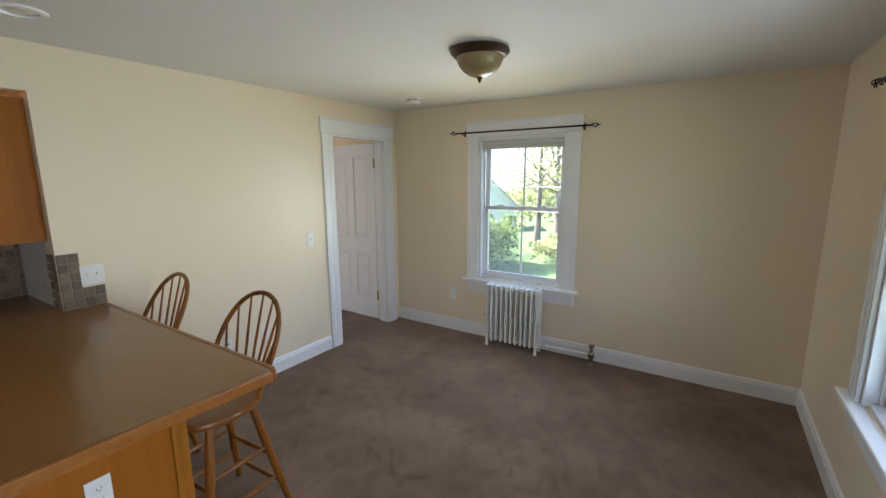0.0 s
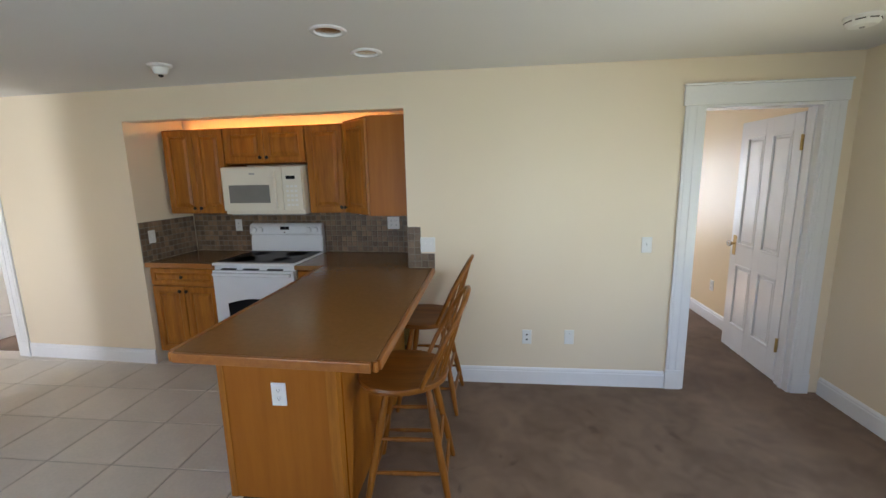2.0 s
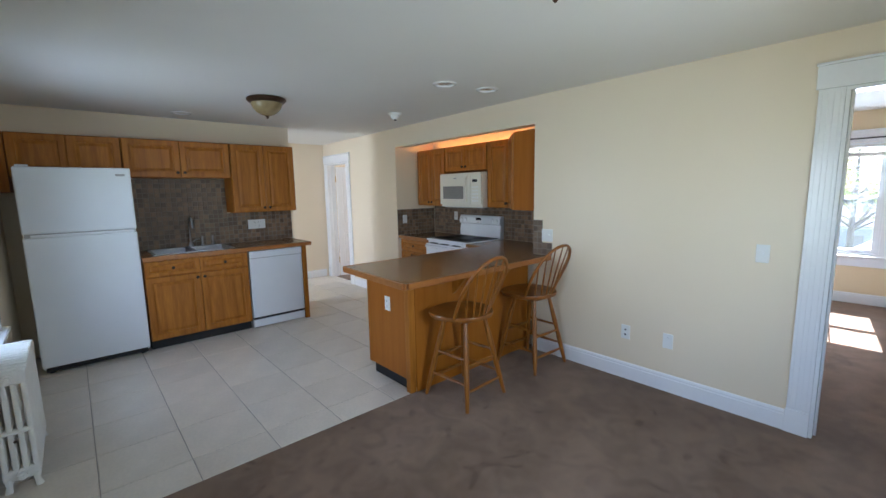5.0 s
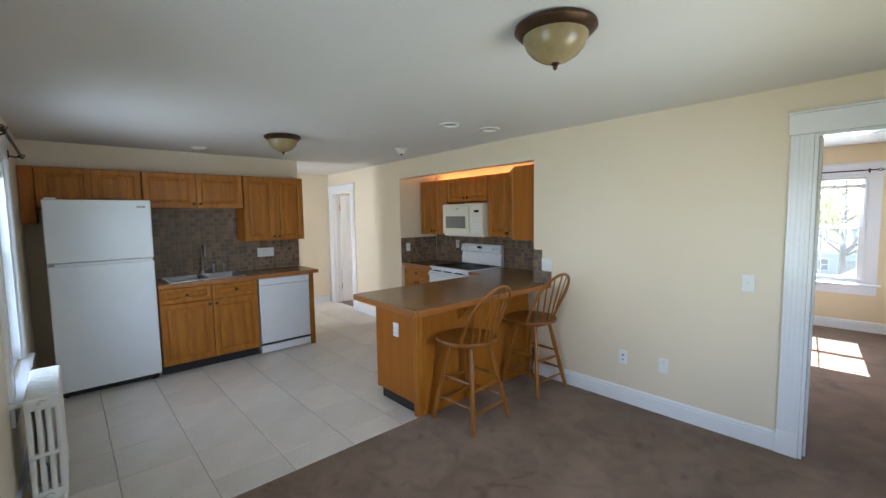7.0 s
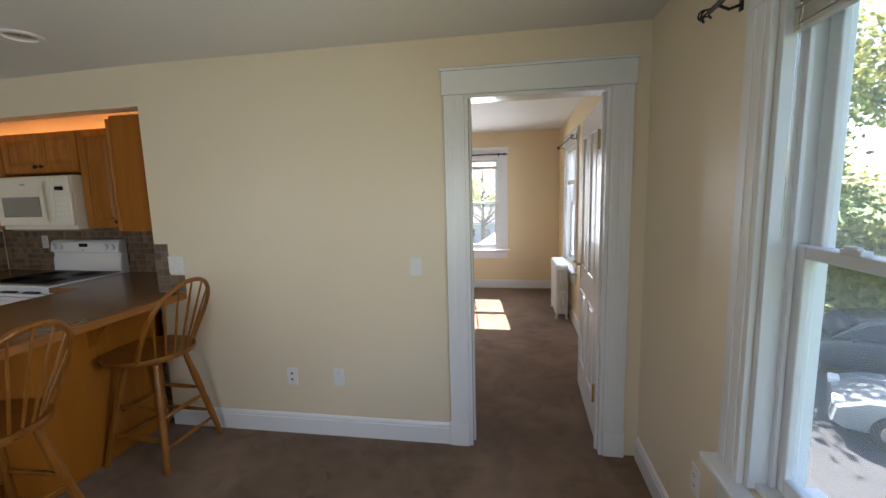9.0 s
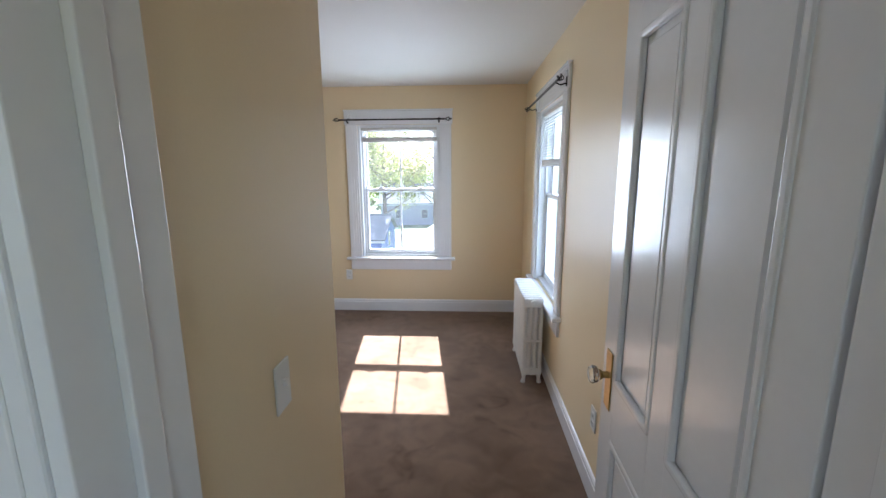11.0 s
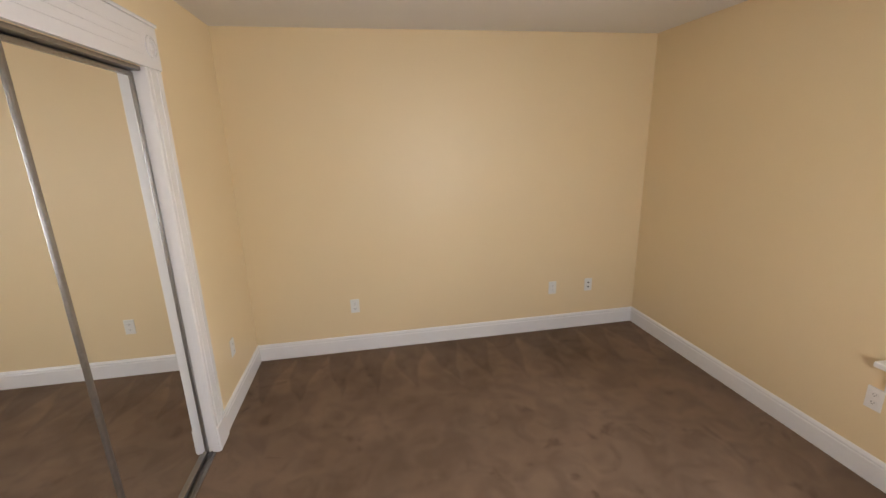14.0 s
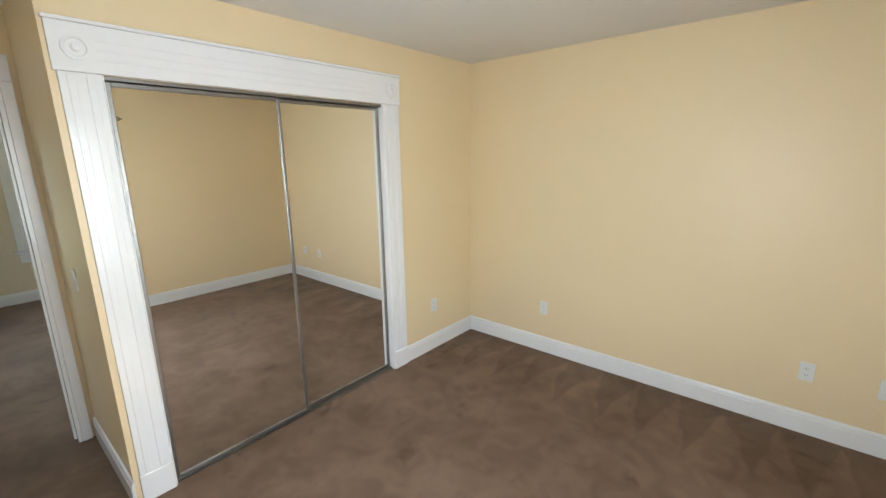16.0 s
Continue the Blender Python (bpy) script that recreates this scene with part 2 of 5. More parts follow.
OAK_X = wood_mat("stool_oak_seat", (0.14, 0.045, 0.006), (0.27, 0.095, 0.014), axis="X", spec=0.35)
EDGE_WOOD = wood_mat("counter_edge_wood", (0.28, 0.095, 0.016), (0.38, 0.14, 0.026), axis="Y")
COUNTER = mat("brown_laminate", (0.25, 0.125, 0.043), 0.24, spread=0.05, scale=38, fine=170, bump=0.012, dist=0.001, coat=0.1)
KNOB_DARK = mat("dark_knob", (0.03, 0.024, 0.02), 0.4, metal=0.6)
TOE = mat("black_toe_kick", (0.012, 0.012, 0.013), 0.6)
TILE = mat("beige_floor_tile", (0.64, 0.58, 0.50), 0.3, spread=0.05, scale=4, fine=50, bump=0.05, piece=0.05)
GROUT = mat("grey_grout", (0.35, 0.32, 0.285), 0.9, spread=0.15)
MOSAIC = mosaic_mat()
MOSAIC_GROUT = mat("mosaic_grout", (0.22, 0.19, 0.15), 0.9, spread=0.1)
FRIDGE_W = mat("fridge_enamel", (0.74, 0.77, 0.80), 0.32, spread=0.01, fine=220, bump=0.06)
APPLIANCE = mat("white_enamel", (0.78, 0.80, 0.83), 0.22, spread=0.01, bump=0.0, coat=0.2)
BISQUE = mat("bisque_plastic", (0.76, 0.72, 0.62), 0.3, spread=0.01, bump=0.0)
BLACKGLASS = mat("black_glass", (0.012, 0.013, 0.015), 0.3, spread=0.05, bump=0, spec=0.06)
GREYGLASS = mat("grey_window", (0.20, 0.20, 0.19), 0.2, spread=0.05, fine=300, bump=0)
GREYPRINT = mat("grey_print", (0.35, 0.35, 0.35), 0.5, bump=0)
SINK = mat("sink_steel", (0.5, 0.5, 0.5), 0.3, metal=1.0)
RADIATOR = mat("radiator_paint", (0.74, 0.73, 0.69), 0.4, spread=0.03, scale=12, fine=70, bump=0.2)
BLIND = mat("blind_slat", (0.62, 0.60, 0.56), 0.5, spread=0.03)
KNOB_GLASS = clear_mat("glass_knob")
GLOW = mat("rope_light_glow", (0.9, 0.6, 0.3), 0.5, bump=0)
GLOW.node_tree.nodes["Principled BSDF"].inputs["Emission Color"].default_value = (1.0, 0.46, 0.10, 1)
GLOW.node_tree.nodes["Principled BSDF"].inputs["Emission Strength"].default_value = NICHE_GLOW


# ---- mesh helpers ----
def part(name, bm, material, parent=None, label="", smooth=False):
    """Links a bmesh as one mesh object under a thing or a part."""
    me = bpy.data.meshes.new(name)
    bm.normal_update()
    bm.to_mesh(me)
    bm.free()
    if smooth:
        me.shade_smooth()
        me.set_sharp_from_angle(angle=radians(38))
    for one in (material if isinstance(material, (list, tuple)) else [material]):
        me.materials.append(one)
    ob = new(name, me)
    ob.parent = parent
    if label:
        ob["label"] = label
    return ob


def thing(name, label, category, group="", m=None, kind=""):
    ob = new(name)
    ob.empty_display_size = 0.1
    if m is not None:
        ob.matrix_world = m
    return tagged(ob, label, category, group, kind)


def box(x0, x1, y0, y1, z0, z1, bevel=0.0, bm=None, m=None, segs=2):
    bm = bm or bmesh.new()
    t = bmesh.new()
    bmesh.ops.create_cube(t, size=1)
    bmesh.ops.scale(t, vec=(abs(x1 - x0), abs(y1 - y0), abs(z1 - z0)), verts=t.verts)
    bmesh.ops.translate(t, vec=((x0 + x1) / 2, (y0 + y1) / 2, (z0 + z1) / 2), verts=t.verts)
    if bevel:
        bmesh.ops.bevel(t, geom=t.edges[:], offset=min(bevel, abs(x1 - x0) * 0.45, abs(y1 - y0) * 0.45, abs(z1 - z0) * 0.45), segments=segs, affect="EDGES", profile=0.5)
    if m is not None:
        bmesh.ops.transform(t, matrix=m, verts=t.verts)
    return join(bm, t)


def join(bm, t):
    me = bpy.data.meshes.new("tmp")
    t.to_mesh(me)
    t.free()
    bm.from_mesh(me)
    bpy.data.meshes.remove(me)
    return bm


def rod(a, b, r0, r1=None, n=12, bm=None):
    """A round bar from a to b."""
    bm = bm or bmesh.new()
    a, b = Vector(a), Vector(b)
    t = bmesh.new()
    bmesh.ops.create_cone(t, cap_ends=True, segments=n, radius1=r0, radius2=r0 if r1 is None else r1, depth=(b - a).length)
    q = (b - a).to_track_quat("Z", "Y").to_matrix().to_4x4()
    bmesh.ops.transform(t, matrix=Matrix.Translation((a + b) / 2) @ q, verts=t.verts)
    return join(bm, t)


def lathe(profile, n=28, bm=None, m=None):
    """Turned body: (radius, height) pairs round the z axis."""
    bm = bm or bmesh.new()
    t = bmesh.new()
    rings = []
    for r, z in profile:
        rings.append([t.verts.new((max(r, 1e-4) * math.cos(2 * math.pi * i / n), max(r, 1e-4) * math.sin(2 * math.pi * i / n), z)) for i in range(n)])
    for p, q in zip(rings, rings[1:]):
        for i in range(n):
            t.faces.new((p[i], p[(i + 1) % n], q[(i + 1) % n], q[i]))
    t.faces.new(rings[0][::-1])
    t.faces.new(rings[-1])
    bmesh.ops.recalc_face_normals(t, faces=t.faces)
    if m is not None:
        bmesh.ops.transform(t, matrix=m, verts=t.verts)
    return join(bm, t)


def sweep(points, r, n=8, bm=None, close=False):
    """A round tube along a smooth line of points; r is one radius or one for each point."""
    bm = bm or bmesh.new()
    pts = [Vector(p) for p in points]
    rr = r if isinstance(r, (list, tuple)) else [r] * len(pts)
    rings, up = [], None
    for i, p in enumerate(pts):
        d = (pts[min(i + 1, len(pts) - 1)] - pts[max(i - 1, 0)]).normalized()
        if up is None:
            up = d.orthogonal().normalized()
        up = (up - d * up.dot(d)).normalized()
        side = d.cross(up)
        rings.append([bm.verts.new(p + rr[i] * (up * math.cos(2 * math.pi * k / n) + side * math.sin(2 * math.pi * k / n))) for k in range(n)])
    for a, b in zip(rings, rings[1:]):
        for k in range(n):
            bm.faces.new((a[k], a[(k + 1) % n], b[(k + 1) % n], b[k]))
    bm.faces.new(rings[0][::-1])
    bm.faces.new(rings[-1])
    return bm


def prism(outline, z0, z1, bevel=0.0, bm=None, m=None):
    """A flat body of any outline, seen from above."""
    bm = bm or bmesh.new()
    t = bmesh.new()
    f = t.faces.new([t.verts.new((x, y, z0)) for x, y in outline])
    r = bmesh.ops.extrude_face_region(t, geom=[f])
    bmesh.ops.translate(t, vec=(0, 0, z1 - z0), verts=[v for v in r["geom"] if isinstance(v, bmesh.types.BMVert)])
    bmesh.ops.recalc_face_normals(t, faces=t.faces)
    if bevel:
        top = [e for e in t.edges if all(abs(v.co.z - z1) < 1e-6 for v in e.verts) or all(abs(v.co.z - z0) < 1e-6 for v in e.verts)]
        bmesh.ops.bevel(t, geom=top, offset=bevel, segments=2, affect="EDGES", profile=0.5)
    if m is not None:
        bmesh.ops.transform(t, matrix=m, verts=t.verts)
    return join(bm, t)


def wall(name, a, b, thick, z0, z1, holes, mats, label=""):
    """A wall from a to b whose front is to the right of that way; holes are (u0, u1, z0, z1) along it. mats: front, back."""
    a, b = Vector((*a, 0)), Vector((*b, 0))
    d = b - a
    us = sorted({0.0, d.length, *[u for hole in holes for u in hole[:2]]})
    zs = sorted({z0, z1, *[z for hole in holes for z in hole[2:]]})
    ang = math.atan2(d.y, d.x)
    bm = bmesh.new()
    grid = {}

    def vert(i, j, k):
        if (i, j, k) not in grid:
            grid[i, j, k] = bm.verts.new((us[i], thick * k, zs[j]))
        return grid[i, j, k]

    def solid(i, j):
        if not (0 <= i < len(us) - 1 and 0 <= j < len(zs) - 1):
            return False
        u, z = (us[i] + us[i + 1]) / 2, (zs[j] + zs[j + 1]) / 2
        return not any(h[0] < u < h[1] and h[2] < z < h[3] for h in holes)

    def face(vs, k):
        bm.faces.new(vs).material_index = k

    for i in range(len(us) - 1):
        for j in range(len(zs) - 1):
            if not solid(i, j):
                continue
            face((vert(i, j, 0), vert(i + 1, j, 0), vert(i + 1, j + 1, 0), vert(i, j + 1, 0)), 0)
            face((vert(i + 1, j, 1), vert(i, j, 1), vert(i, j + 1, 1), vert(i + 1, j + 1, 1)), 1)
            if not solid(i - 1, j):
                face((vert(i, j, 1), vert(i, j, 0), vert(i, j + 1, 0), vert(i, j + 1, 1)), 0)
            if not solid(i + 1, j):
                face((vert(i + 1, j, 0), vert(i + 1, j, 1), vert(i + 1, j + 1, 1), vert(i + 1, j + 1, 0)), 0)
            if not solid(i, j - 1):
                face((vert(i, j, 1), vert(i + 1, j, 1), vert(i + 1, j, 0), vert(i, j, 0)), 0)
            if not solid(i, j + 1):
                face((vert(i, j + 1, 0), vert(i + 1, j + 1, 0), vert(i + 1, j + 1, 1), vert(i, j + 1, 1)), 0)
    ob = part(name, bm, mats)
    ob.matrix_world = Matrix.Translation(a) @ Matrix.Rotation(ang, 4, "Z")
    return tagged(ob, label or "painted plaster wall", "wall", kind="structure")


def slab(name, x0, x1, y0, y1, z0, z1, material, label, category):
    return tagged(part(name, box(x0, x1, y0, y1, z0, z1), material), label, category, kind="structure")


def baseboard(a, b, height=0.135, name="baseboard"):
    """Board with a moulded cap along the foot of a wall; the room is to the right of a to b."""
    a, b = Vector((*a, 0)), Vector((*b, 0))
    d = b - a
    prof = [(0, 0), (0.016, 0), (0.016, height * 0.76), (0.012, height * 0.80), (0.013, height * 0.88), (0.007, height * 0.97), (0, height)]
    bm = bmesh.new()
    ends = []
    for u in (0.0, d.length):
        ends.append([bm.verts.new((u, -y, z)) for y, z in prof])
    n = len(prof)
    for i in range(n):
        bm.faces.new((ends[0][i], ends[0][(i + 1) % n], ends[1][(i + 1) % n], ends[1][i]))
    bm.faces.new(ends[0][::-1])
    bm.faces.new(ends[1])
    bmesh.ops.recalc_face_normals(bm, faces=bm.faces)
    ob = part(name, bm, TRIM)
    ob.matrix_world = Matrix.Translation(a) @ Matrix.Rotation(math.atan2(d.y, d.x), 4, "Z")
    return tagged(ob, "white painted baseboard with a moulded cap", "baseboard", kind="structure")

# ---- plan ----
EAST, SOUTH, NORTH, WEST = 0.97, -3.75, 4.26, -5.245
BED_W, CLOSET_Y, CLOSET_X = -2.86, 0.965, -0.075
CEIL, CEIL_BED = 2.395, 2.45
HALL_W = -6.91
KITCHEN = Matrix.Translation((-2.08, 0, 0)) @ Matrix.Rotation(radians(-3.1), 4, "Z")   # the kitchen wall runs a little askew
NICHE_W, NICHE_D, NICHE_H = 2.41, 0.66, 2.145


def kit(x, y):
    p = KITCHEN @ Vector((x, y, 0))
    return (p.x, p.y)


# windows: opening width, bottom and top of the opening
WIN_W, WIN_Z0, WIN_Z1 = 0.88, 0.63, 2.06
DOOR_Z = 2.085
WT = 0.16
wall("wall_east_bedroom", (EAST, NORTH + WT), (EAST, 0.06), WT, 0, 2.6, [(NORTH + WT - 3.36, NORTH + WT - 2.48, WIN_Z0, WIN_Z1)], [PAINT_BED, OUTWALL], "warm yellow painted wall with a window")
wall("wall_east_living", (EAST, 0.06), (EAST, SOUTH - WT), WT, 0, 2.6, [(0.06 + 1.07, 0.06 + 1.95, WIN_Z0, WIN_Z1)], [PAINT, OUTWALL], "cream painted wall with a window")
wall("wall_north_bedroom", (BED_W - 0.12, NORTH), (EAST, NORTH), WT, 0, 2.6, [(BED_W * -1 + 0.12 - 0.815, BED_W * -1 + 0.12 + 0.065, WIN_Z0, WIN_Z1)], [PAINT_BED, OUTWALL], "warm yellow painted wall with a window")
wall("wall_closet_inner", (-2.02, 0.125), (-2.02, CLOSET_Y - 0.1), 0.06, 0, 2.44, [], [PAINT_BED, OUTWALL], "plain closet end wall")
wall("wall_west_bedroom", (BED_W, CLOSET_Y - 0.1), (BED_W, NORTH), 0.12, 0, 2.6, [], [PAINT_BED, OUTWALL], "warm yellow painted bedroom wall")
wall("wall_closet", (CLOSET_X, CLOSET_Y), (BED_W, CLOSET_Y), 0.10, 0, 2.6, [(0.17, 1.75, 0, 2.04)], [PAINT_BED, OUTWALL], "warm yellow wall round a mirrored closet")
wall("wall_closet_side", (CLOSET_X, 0.125), (CLOSET_X, CLOSET_Y - 0.1), 0.10, 0, 2.6, [], [PAINT_BED, OUTWALL], "warm yellow painted closet side wall")
wall("wall_living_north", (-2.08, 0), (EAST, 0), 0.12, 0, 2.6, [(2.08 + 0.0, 2.08 + 0.775, 0, DOOR_Z)], [PAINT, PAINT_BED], "pale cream wall with an open doorway")
wall("wall_kitchen", kit(-4.9, 0), kit(-0.0005, 0), 0.12, 0, 2.6, [(4.9 - NICHE_W, 4.9, 0, NICHE_H), (0.205, 0.985, 0, 2.045)], [PAINT, PAINT], "pale cream wall above a cooking niche")
wall("wall_niche_back", kit(-NICHE_W - 0.1, NICHE_D), kit(0.1, NICHE_D), 0.1, 0, 2.6, [], [PAINT, OUTWALL], "cream painted niche wall")
wall("wall_niche_west", kit(-NICHE_W, 0.12), kit(-NICHE_W, NICHE_D), 0.1, 0, 2.6, [], [PAINT, OUTWALL], "cream painted niche side wall")
wall("wall_niche_east", kit(0, NICHE_D), kit(0, 0.12), 0.1, 0, 2.6, [], [PAINT, OUTWALL], "cream painted niche side wall")
# the third opening is out of view, added to let light into the hall
wall("wall_south", (EAST, SOUTH), (HALL_W, SOUTH), WT, 0, 2.6, [(EAST + 0.26, EAST + 1.14, WIN_Z0, WIN_Z1), (EAST + 2.97, EAST + 3.85, WIN_Z0, WIN_Z1), (EAST + 5.49, EAST + 6.37, WIN_Z0, WIN_Z1)], [PAINT, OUTWALL], "cream painted wall with two windows and an added unseen one")
wall("wall_west", (WEST, SOUTH), (WEST, -1.04), 0.12, 0, 2.6, [], [PAINT, PAINT], "cream painted kitchen partition wall")
wall("wall_hall", (HALL_W, SOUTH), (HALL_W, 3.2), 0.1, 0, 2.6, [], [PAINT, OUTWALL], "cream painted hall wall")
wall("wall_far_room", (HALL_W, 3.2), (-5.0, 3.2), WT, 0, 2.6, [(0.4, 1.28, WIN_Z0, WIN_Z1)], [PAINT_BED, OUTWALL], "cream painted wall of a far room")
wall("wall_far_room_side", (-5.0, 3.2), (-5.0, 0.3), 0.1, 0, 2.6, [], [PAINT_BED, OUTWALL], "cream painted wall of a far room")
tagged(part("ceiling_living", box(-2.1, EAST + 0.1, SOUTH - 0.1, 0.02, CEIL, CEIL + 0.1, bm=box(HALL_W - 0.2, -2.1, SOUTH - 0.1, 0.5, CEIL, CEIL + 0.1)), CEILING), "flat off-white painted ceiling", "ceiling", kind="structure")
tagged(part("ceiling_bedroom", box(BED_W - 0.1, EAST + 0.1, 0.04, NORTH + 0.1, CEIL_BED, CEIL_BED + 0.1), CEILING), "flat off-white painted ceiling", "ceiling", kind="structure")
tagged(part("ceiling_niche", box(-NICHE_W - 0.1, 0.1, 0.06, NICHE_D + 0.1, 2.3, 2.4, m=KITCHEN), CEILING), "flat off-white painted ceiling", "ceiling", kind="structure")
tagged(part("ceiling_far_room", box(HALL_W - 0.1, -4.9, 0.5, 3.3, 2.396, 2.5), CEILING), "flat off-white painted ceiling", "ceiling", kind="structure")
bm = prism([(-2.15, SOUTH), (EAST, SOUTH), (EAST, NORTH), (BED_W, NORTH), (BED_W, CLOSET_Y - 0.05), (-2.01, CLOSET_Y - 0.05), (-2.01, 0.06), (-2.15, 0.06)], -0.1, 0)
tagged(part("floor_carpet", bm, CARPET), "worn brown cut-pile carpet with dark stains", "carpet", kind="structure")
tagged(part("floor_far_room", box(HALL_W, -5.0, 0.305, 3.2, -0.1, 0.0), CARPET), "brown carpet of a far room", "carpet", kind="structure")
floor_kitchen = tagged(part("floor_kitchen", box(HALL_W, -2.15, SOUTH, 0.95, -0.1, -0.004), GROUT), "kitchen floor of large beige tiles", "floor", kind="structure")

for a, b in (((EAST, NORTH), (EAST, 0.12)), ((EAST, -0.021), (EAST, SOUTH)), ((BED_W, NORTH), (EAST, NORTH)), ((BED_W, CLOSET_Y), (BED_W, NORTH)),
             ((-1.97, CLOSET_Y), (BED_W, CLOSET_Y)), ((CLOSET_X, 0.135), (CLOSET_X, CLOSET_Y + 0.016)), ((-2.07, 0), (-0.12, 0)),
             (kit(-3.80, 0), kit(-NICHE_W - 0.0, 0)), ((EAST, SOUTH), (-4.6, SOUTH)), ((HALL_W, SOUTH), (HALL_W, 0.2))):
    baseboard(a, b)


# ---- windows ----
def casing(parent, w, z0, z1, sides_from, head_h=0.14, cw=0.125, rosette=True, sides=(0.28, 0.72)):
    """Fluted side casings, a head board and corner blocks round an opening centred on x = 0; the room is at -y."""
    for s in (-1, 1):
        bm = box(s * w / 2, s * (w / 2 + cw), -0.02, 0.0, sides_from, z1, 0.003)
        for k in sides:
            box(s * (w / 2 + cw * k) - 0.014, s * (w / 2 + cw * k) + 0.014, -0.0238, -0.019, sides_from + (0.16 if sides_from < 0.1 else 0.02), z1 - 0.01, 0.0035, bm=bm)
        part("side_casing", bm, TRIM, parent)
    bm = box(-w / 2 - cw - 0.012, w / 2 + cw + 0.012, -0.022, 0.0, z1 + 0.001, z1 + head_h, 0.003)
    for k in ((0.3, 0.5, 0.7) if rosette else ()):
        box(-w / 2, w / 2, -0.0245, -0.021, z1 + head_h * k - 0.005, z1 + head_h * k + 0.005, 0.002, bm=bm)
    box(-w / 2 - cw - 0.018, w / 2 + cw + 0.018, -0.03, 0.0, z1 + head_h + 0.0005, z1 + head_h + 0.016, 0.004, bm=bm)
    part("head_casing", bm, TRIM, parent)
    if rosette:
        for s in (-1, 1):
            bm = lathe([(0.048, 0), (0.048, 0.008), (0.036, 0.011), (0.034, 0.005), (0.018, 0.006), (0.012, 0.012), (0.001, 0.013)], 20,
                       m=Matrix.Translation((s * (w / 2 + cw / 2), -0.021, z1 + head_h / 2)) @ Matrix.Rotation(radians(90), 4, "X"))
            part("rosette", bm, TRIM, parent, smooth=True)


def window(name, m, label, blind_drop, muntin=True, rosette=True):
    """Double-hung sash window seen from the room, whose wall face is y = 0 and outside is +y."""
    w, z0, z1 = WIN_W, WIN_Z0, WIN_Z1
    th = thing(name, label, "window", kind="structure", m=m)
    casing(th, w, z0, z1, z0 - 0.012, rosette=rosette, sides=(0.28, 0.5, 0.72) if rosette else (0.3, 0.7))
    part("window_sill", box(-w / 2 - 0.165, w / 2 + 0.165, -0.062, 0.02, z0 - 0.03, z0 - 0.001, 0.007), TRIM, th)
    part("apron", box(-w / 2 - 0.125, w / 2 + 0.125, -0.02, 0.0, z0 - 0.145, z0 - 0.031, 0.004), TRIM, th)
    bm = box(-w / 2 + 0.001, -w / 2 + 0.025, 0.0, WT - 0.002, z0 + 0.001, z1 - 0.001, 0.002)
    box(w / 2 - 0.025, w / 2 - 0.001, 0.0, WT - 0.002, z0 + 0.001, z1 - 0.001, 0.002, bm=bm)
    box(-w / 2 + 0.025, w / 2 - 0.025, 0.0, WT - 0.002, z1 - 0.026, z1 - 0.001, 0.002, bm=bm)
    box(-w / 2 + 0.025, w / 2 - 0.025, 0.02, WT + 0.03, z0 + 0.001, z0 + 0.022, 0.002, bm=bm)
    for s in (-1, 1):
        box(s * (w / 2 - 0.025), s * (w / 2 - 0.045), 0.052, 0.064, z0 + 0.022, z1 - 0.026, 0.002, bm=bm)
    part("window_frame", bm, VINYL, th)
    mid = z0 + 0.745
    for nm, y0, a, b in (("upper_sash", 0.104, mid - 0.03, z1 - 0.027), ("lower_sash", 0.066, z0 + 0.023, mid + 0.012)):
        x = w / 2 - 0.027
        st, y1 = 0.048, y0 + 0.034
        bm = box(-x, -x + st, y0, y1, a, b, 0.004)
        box(x - st, x, y0, y1, a, b, 0.004, bm=bm)
        box(-x + st, x - st, y0, y1, a, a + (0.052 if nm == "lower_sash" else 0.038), 0.004, bm=bm)
        box(-x + st, x - st, y0, y1, b - 0.034, b, 0.004, bm=bm)
        sash = part(nm, bm, VINYL, th)
        if muntin:
            part("muntin", box(-0.009, 0.009, y0 + 0.01, y1 - 0.01, a + 0.04, b - 0.04, 0.003), VINYL, sash)
        pane = part("pane", box(-x + st - 0.004, x - st + 0.004, y0 + 0.016, y0 + 0.019, a + 0.034, b - 0.03), GLASS_HAZED if name == "window_1" else GLASS, sash)
        pane.visible_shadow = False
        if nm == "lower_sash":
            for s in (-0.22, 0.22):
                bm = box(s - 0.032, s + 0.032, y0 + 0.002, y1 - 0.004, b, b + 0.011, 0.003)
                box(s - 0.012, s + 0.03, y0 - 0.004, y0 + 0.012, b + 0.011, b + 0.02, 0.003, bm=bm)
                part("sash_lock", bm, VINYL, sash)
    # blind
    bl = thing("window_blind", "raised white aluminium mini blind in a window", "blind", "window blinds", m=m @ Matrix.Translation((0, 0.028, z1 - 0.028)))
    part("head_rail", box(-w / 2 + 0.03, w / 2 - 0.03, -0.014, 0.014, -0.027, 0, 0.003), BLIND, bl)
    n = max(0, int((blind_drop - 0.07) / 0.021))
    for i in range(n):
        part("slat", box(-w / 2 + 0.034, w / 2 - 0.034, -0.0115, 0.0115, -0.0006, 0.0006, m=Matrix.Translation((0, 0, -0.04 - 0.021 * i)) @ Matrix.Rotation(radians(18), 4, "X")), BLIND, bl)
    zb = -0.035 - 0.021 * n
    for i in range(9):
        part("slat", box(-w / 2 + 0.034, w / 2 - 0.034, -0.0125, 0.0125, zb - 0.004 * i - 0.003, zb - 0.004 * i), BLIND, bl)
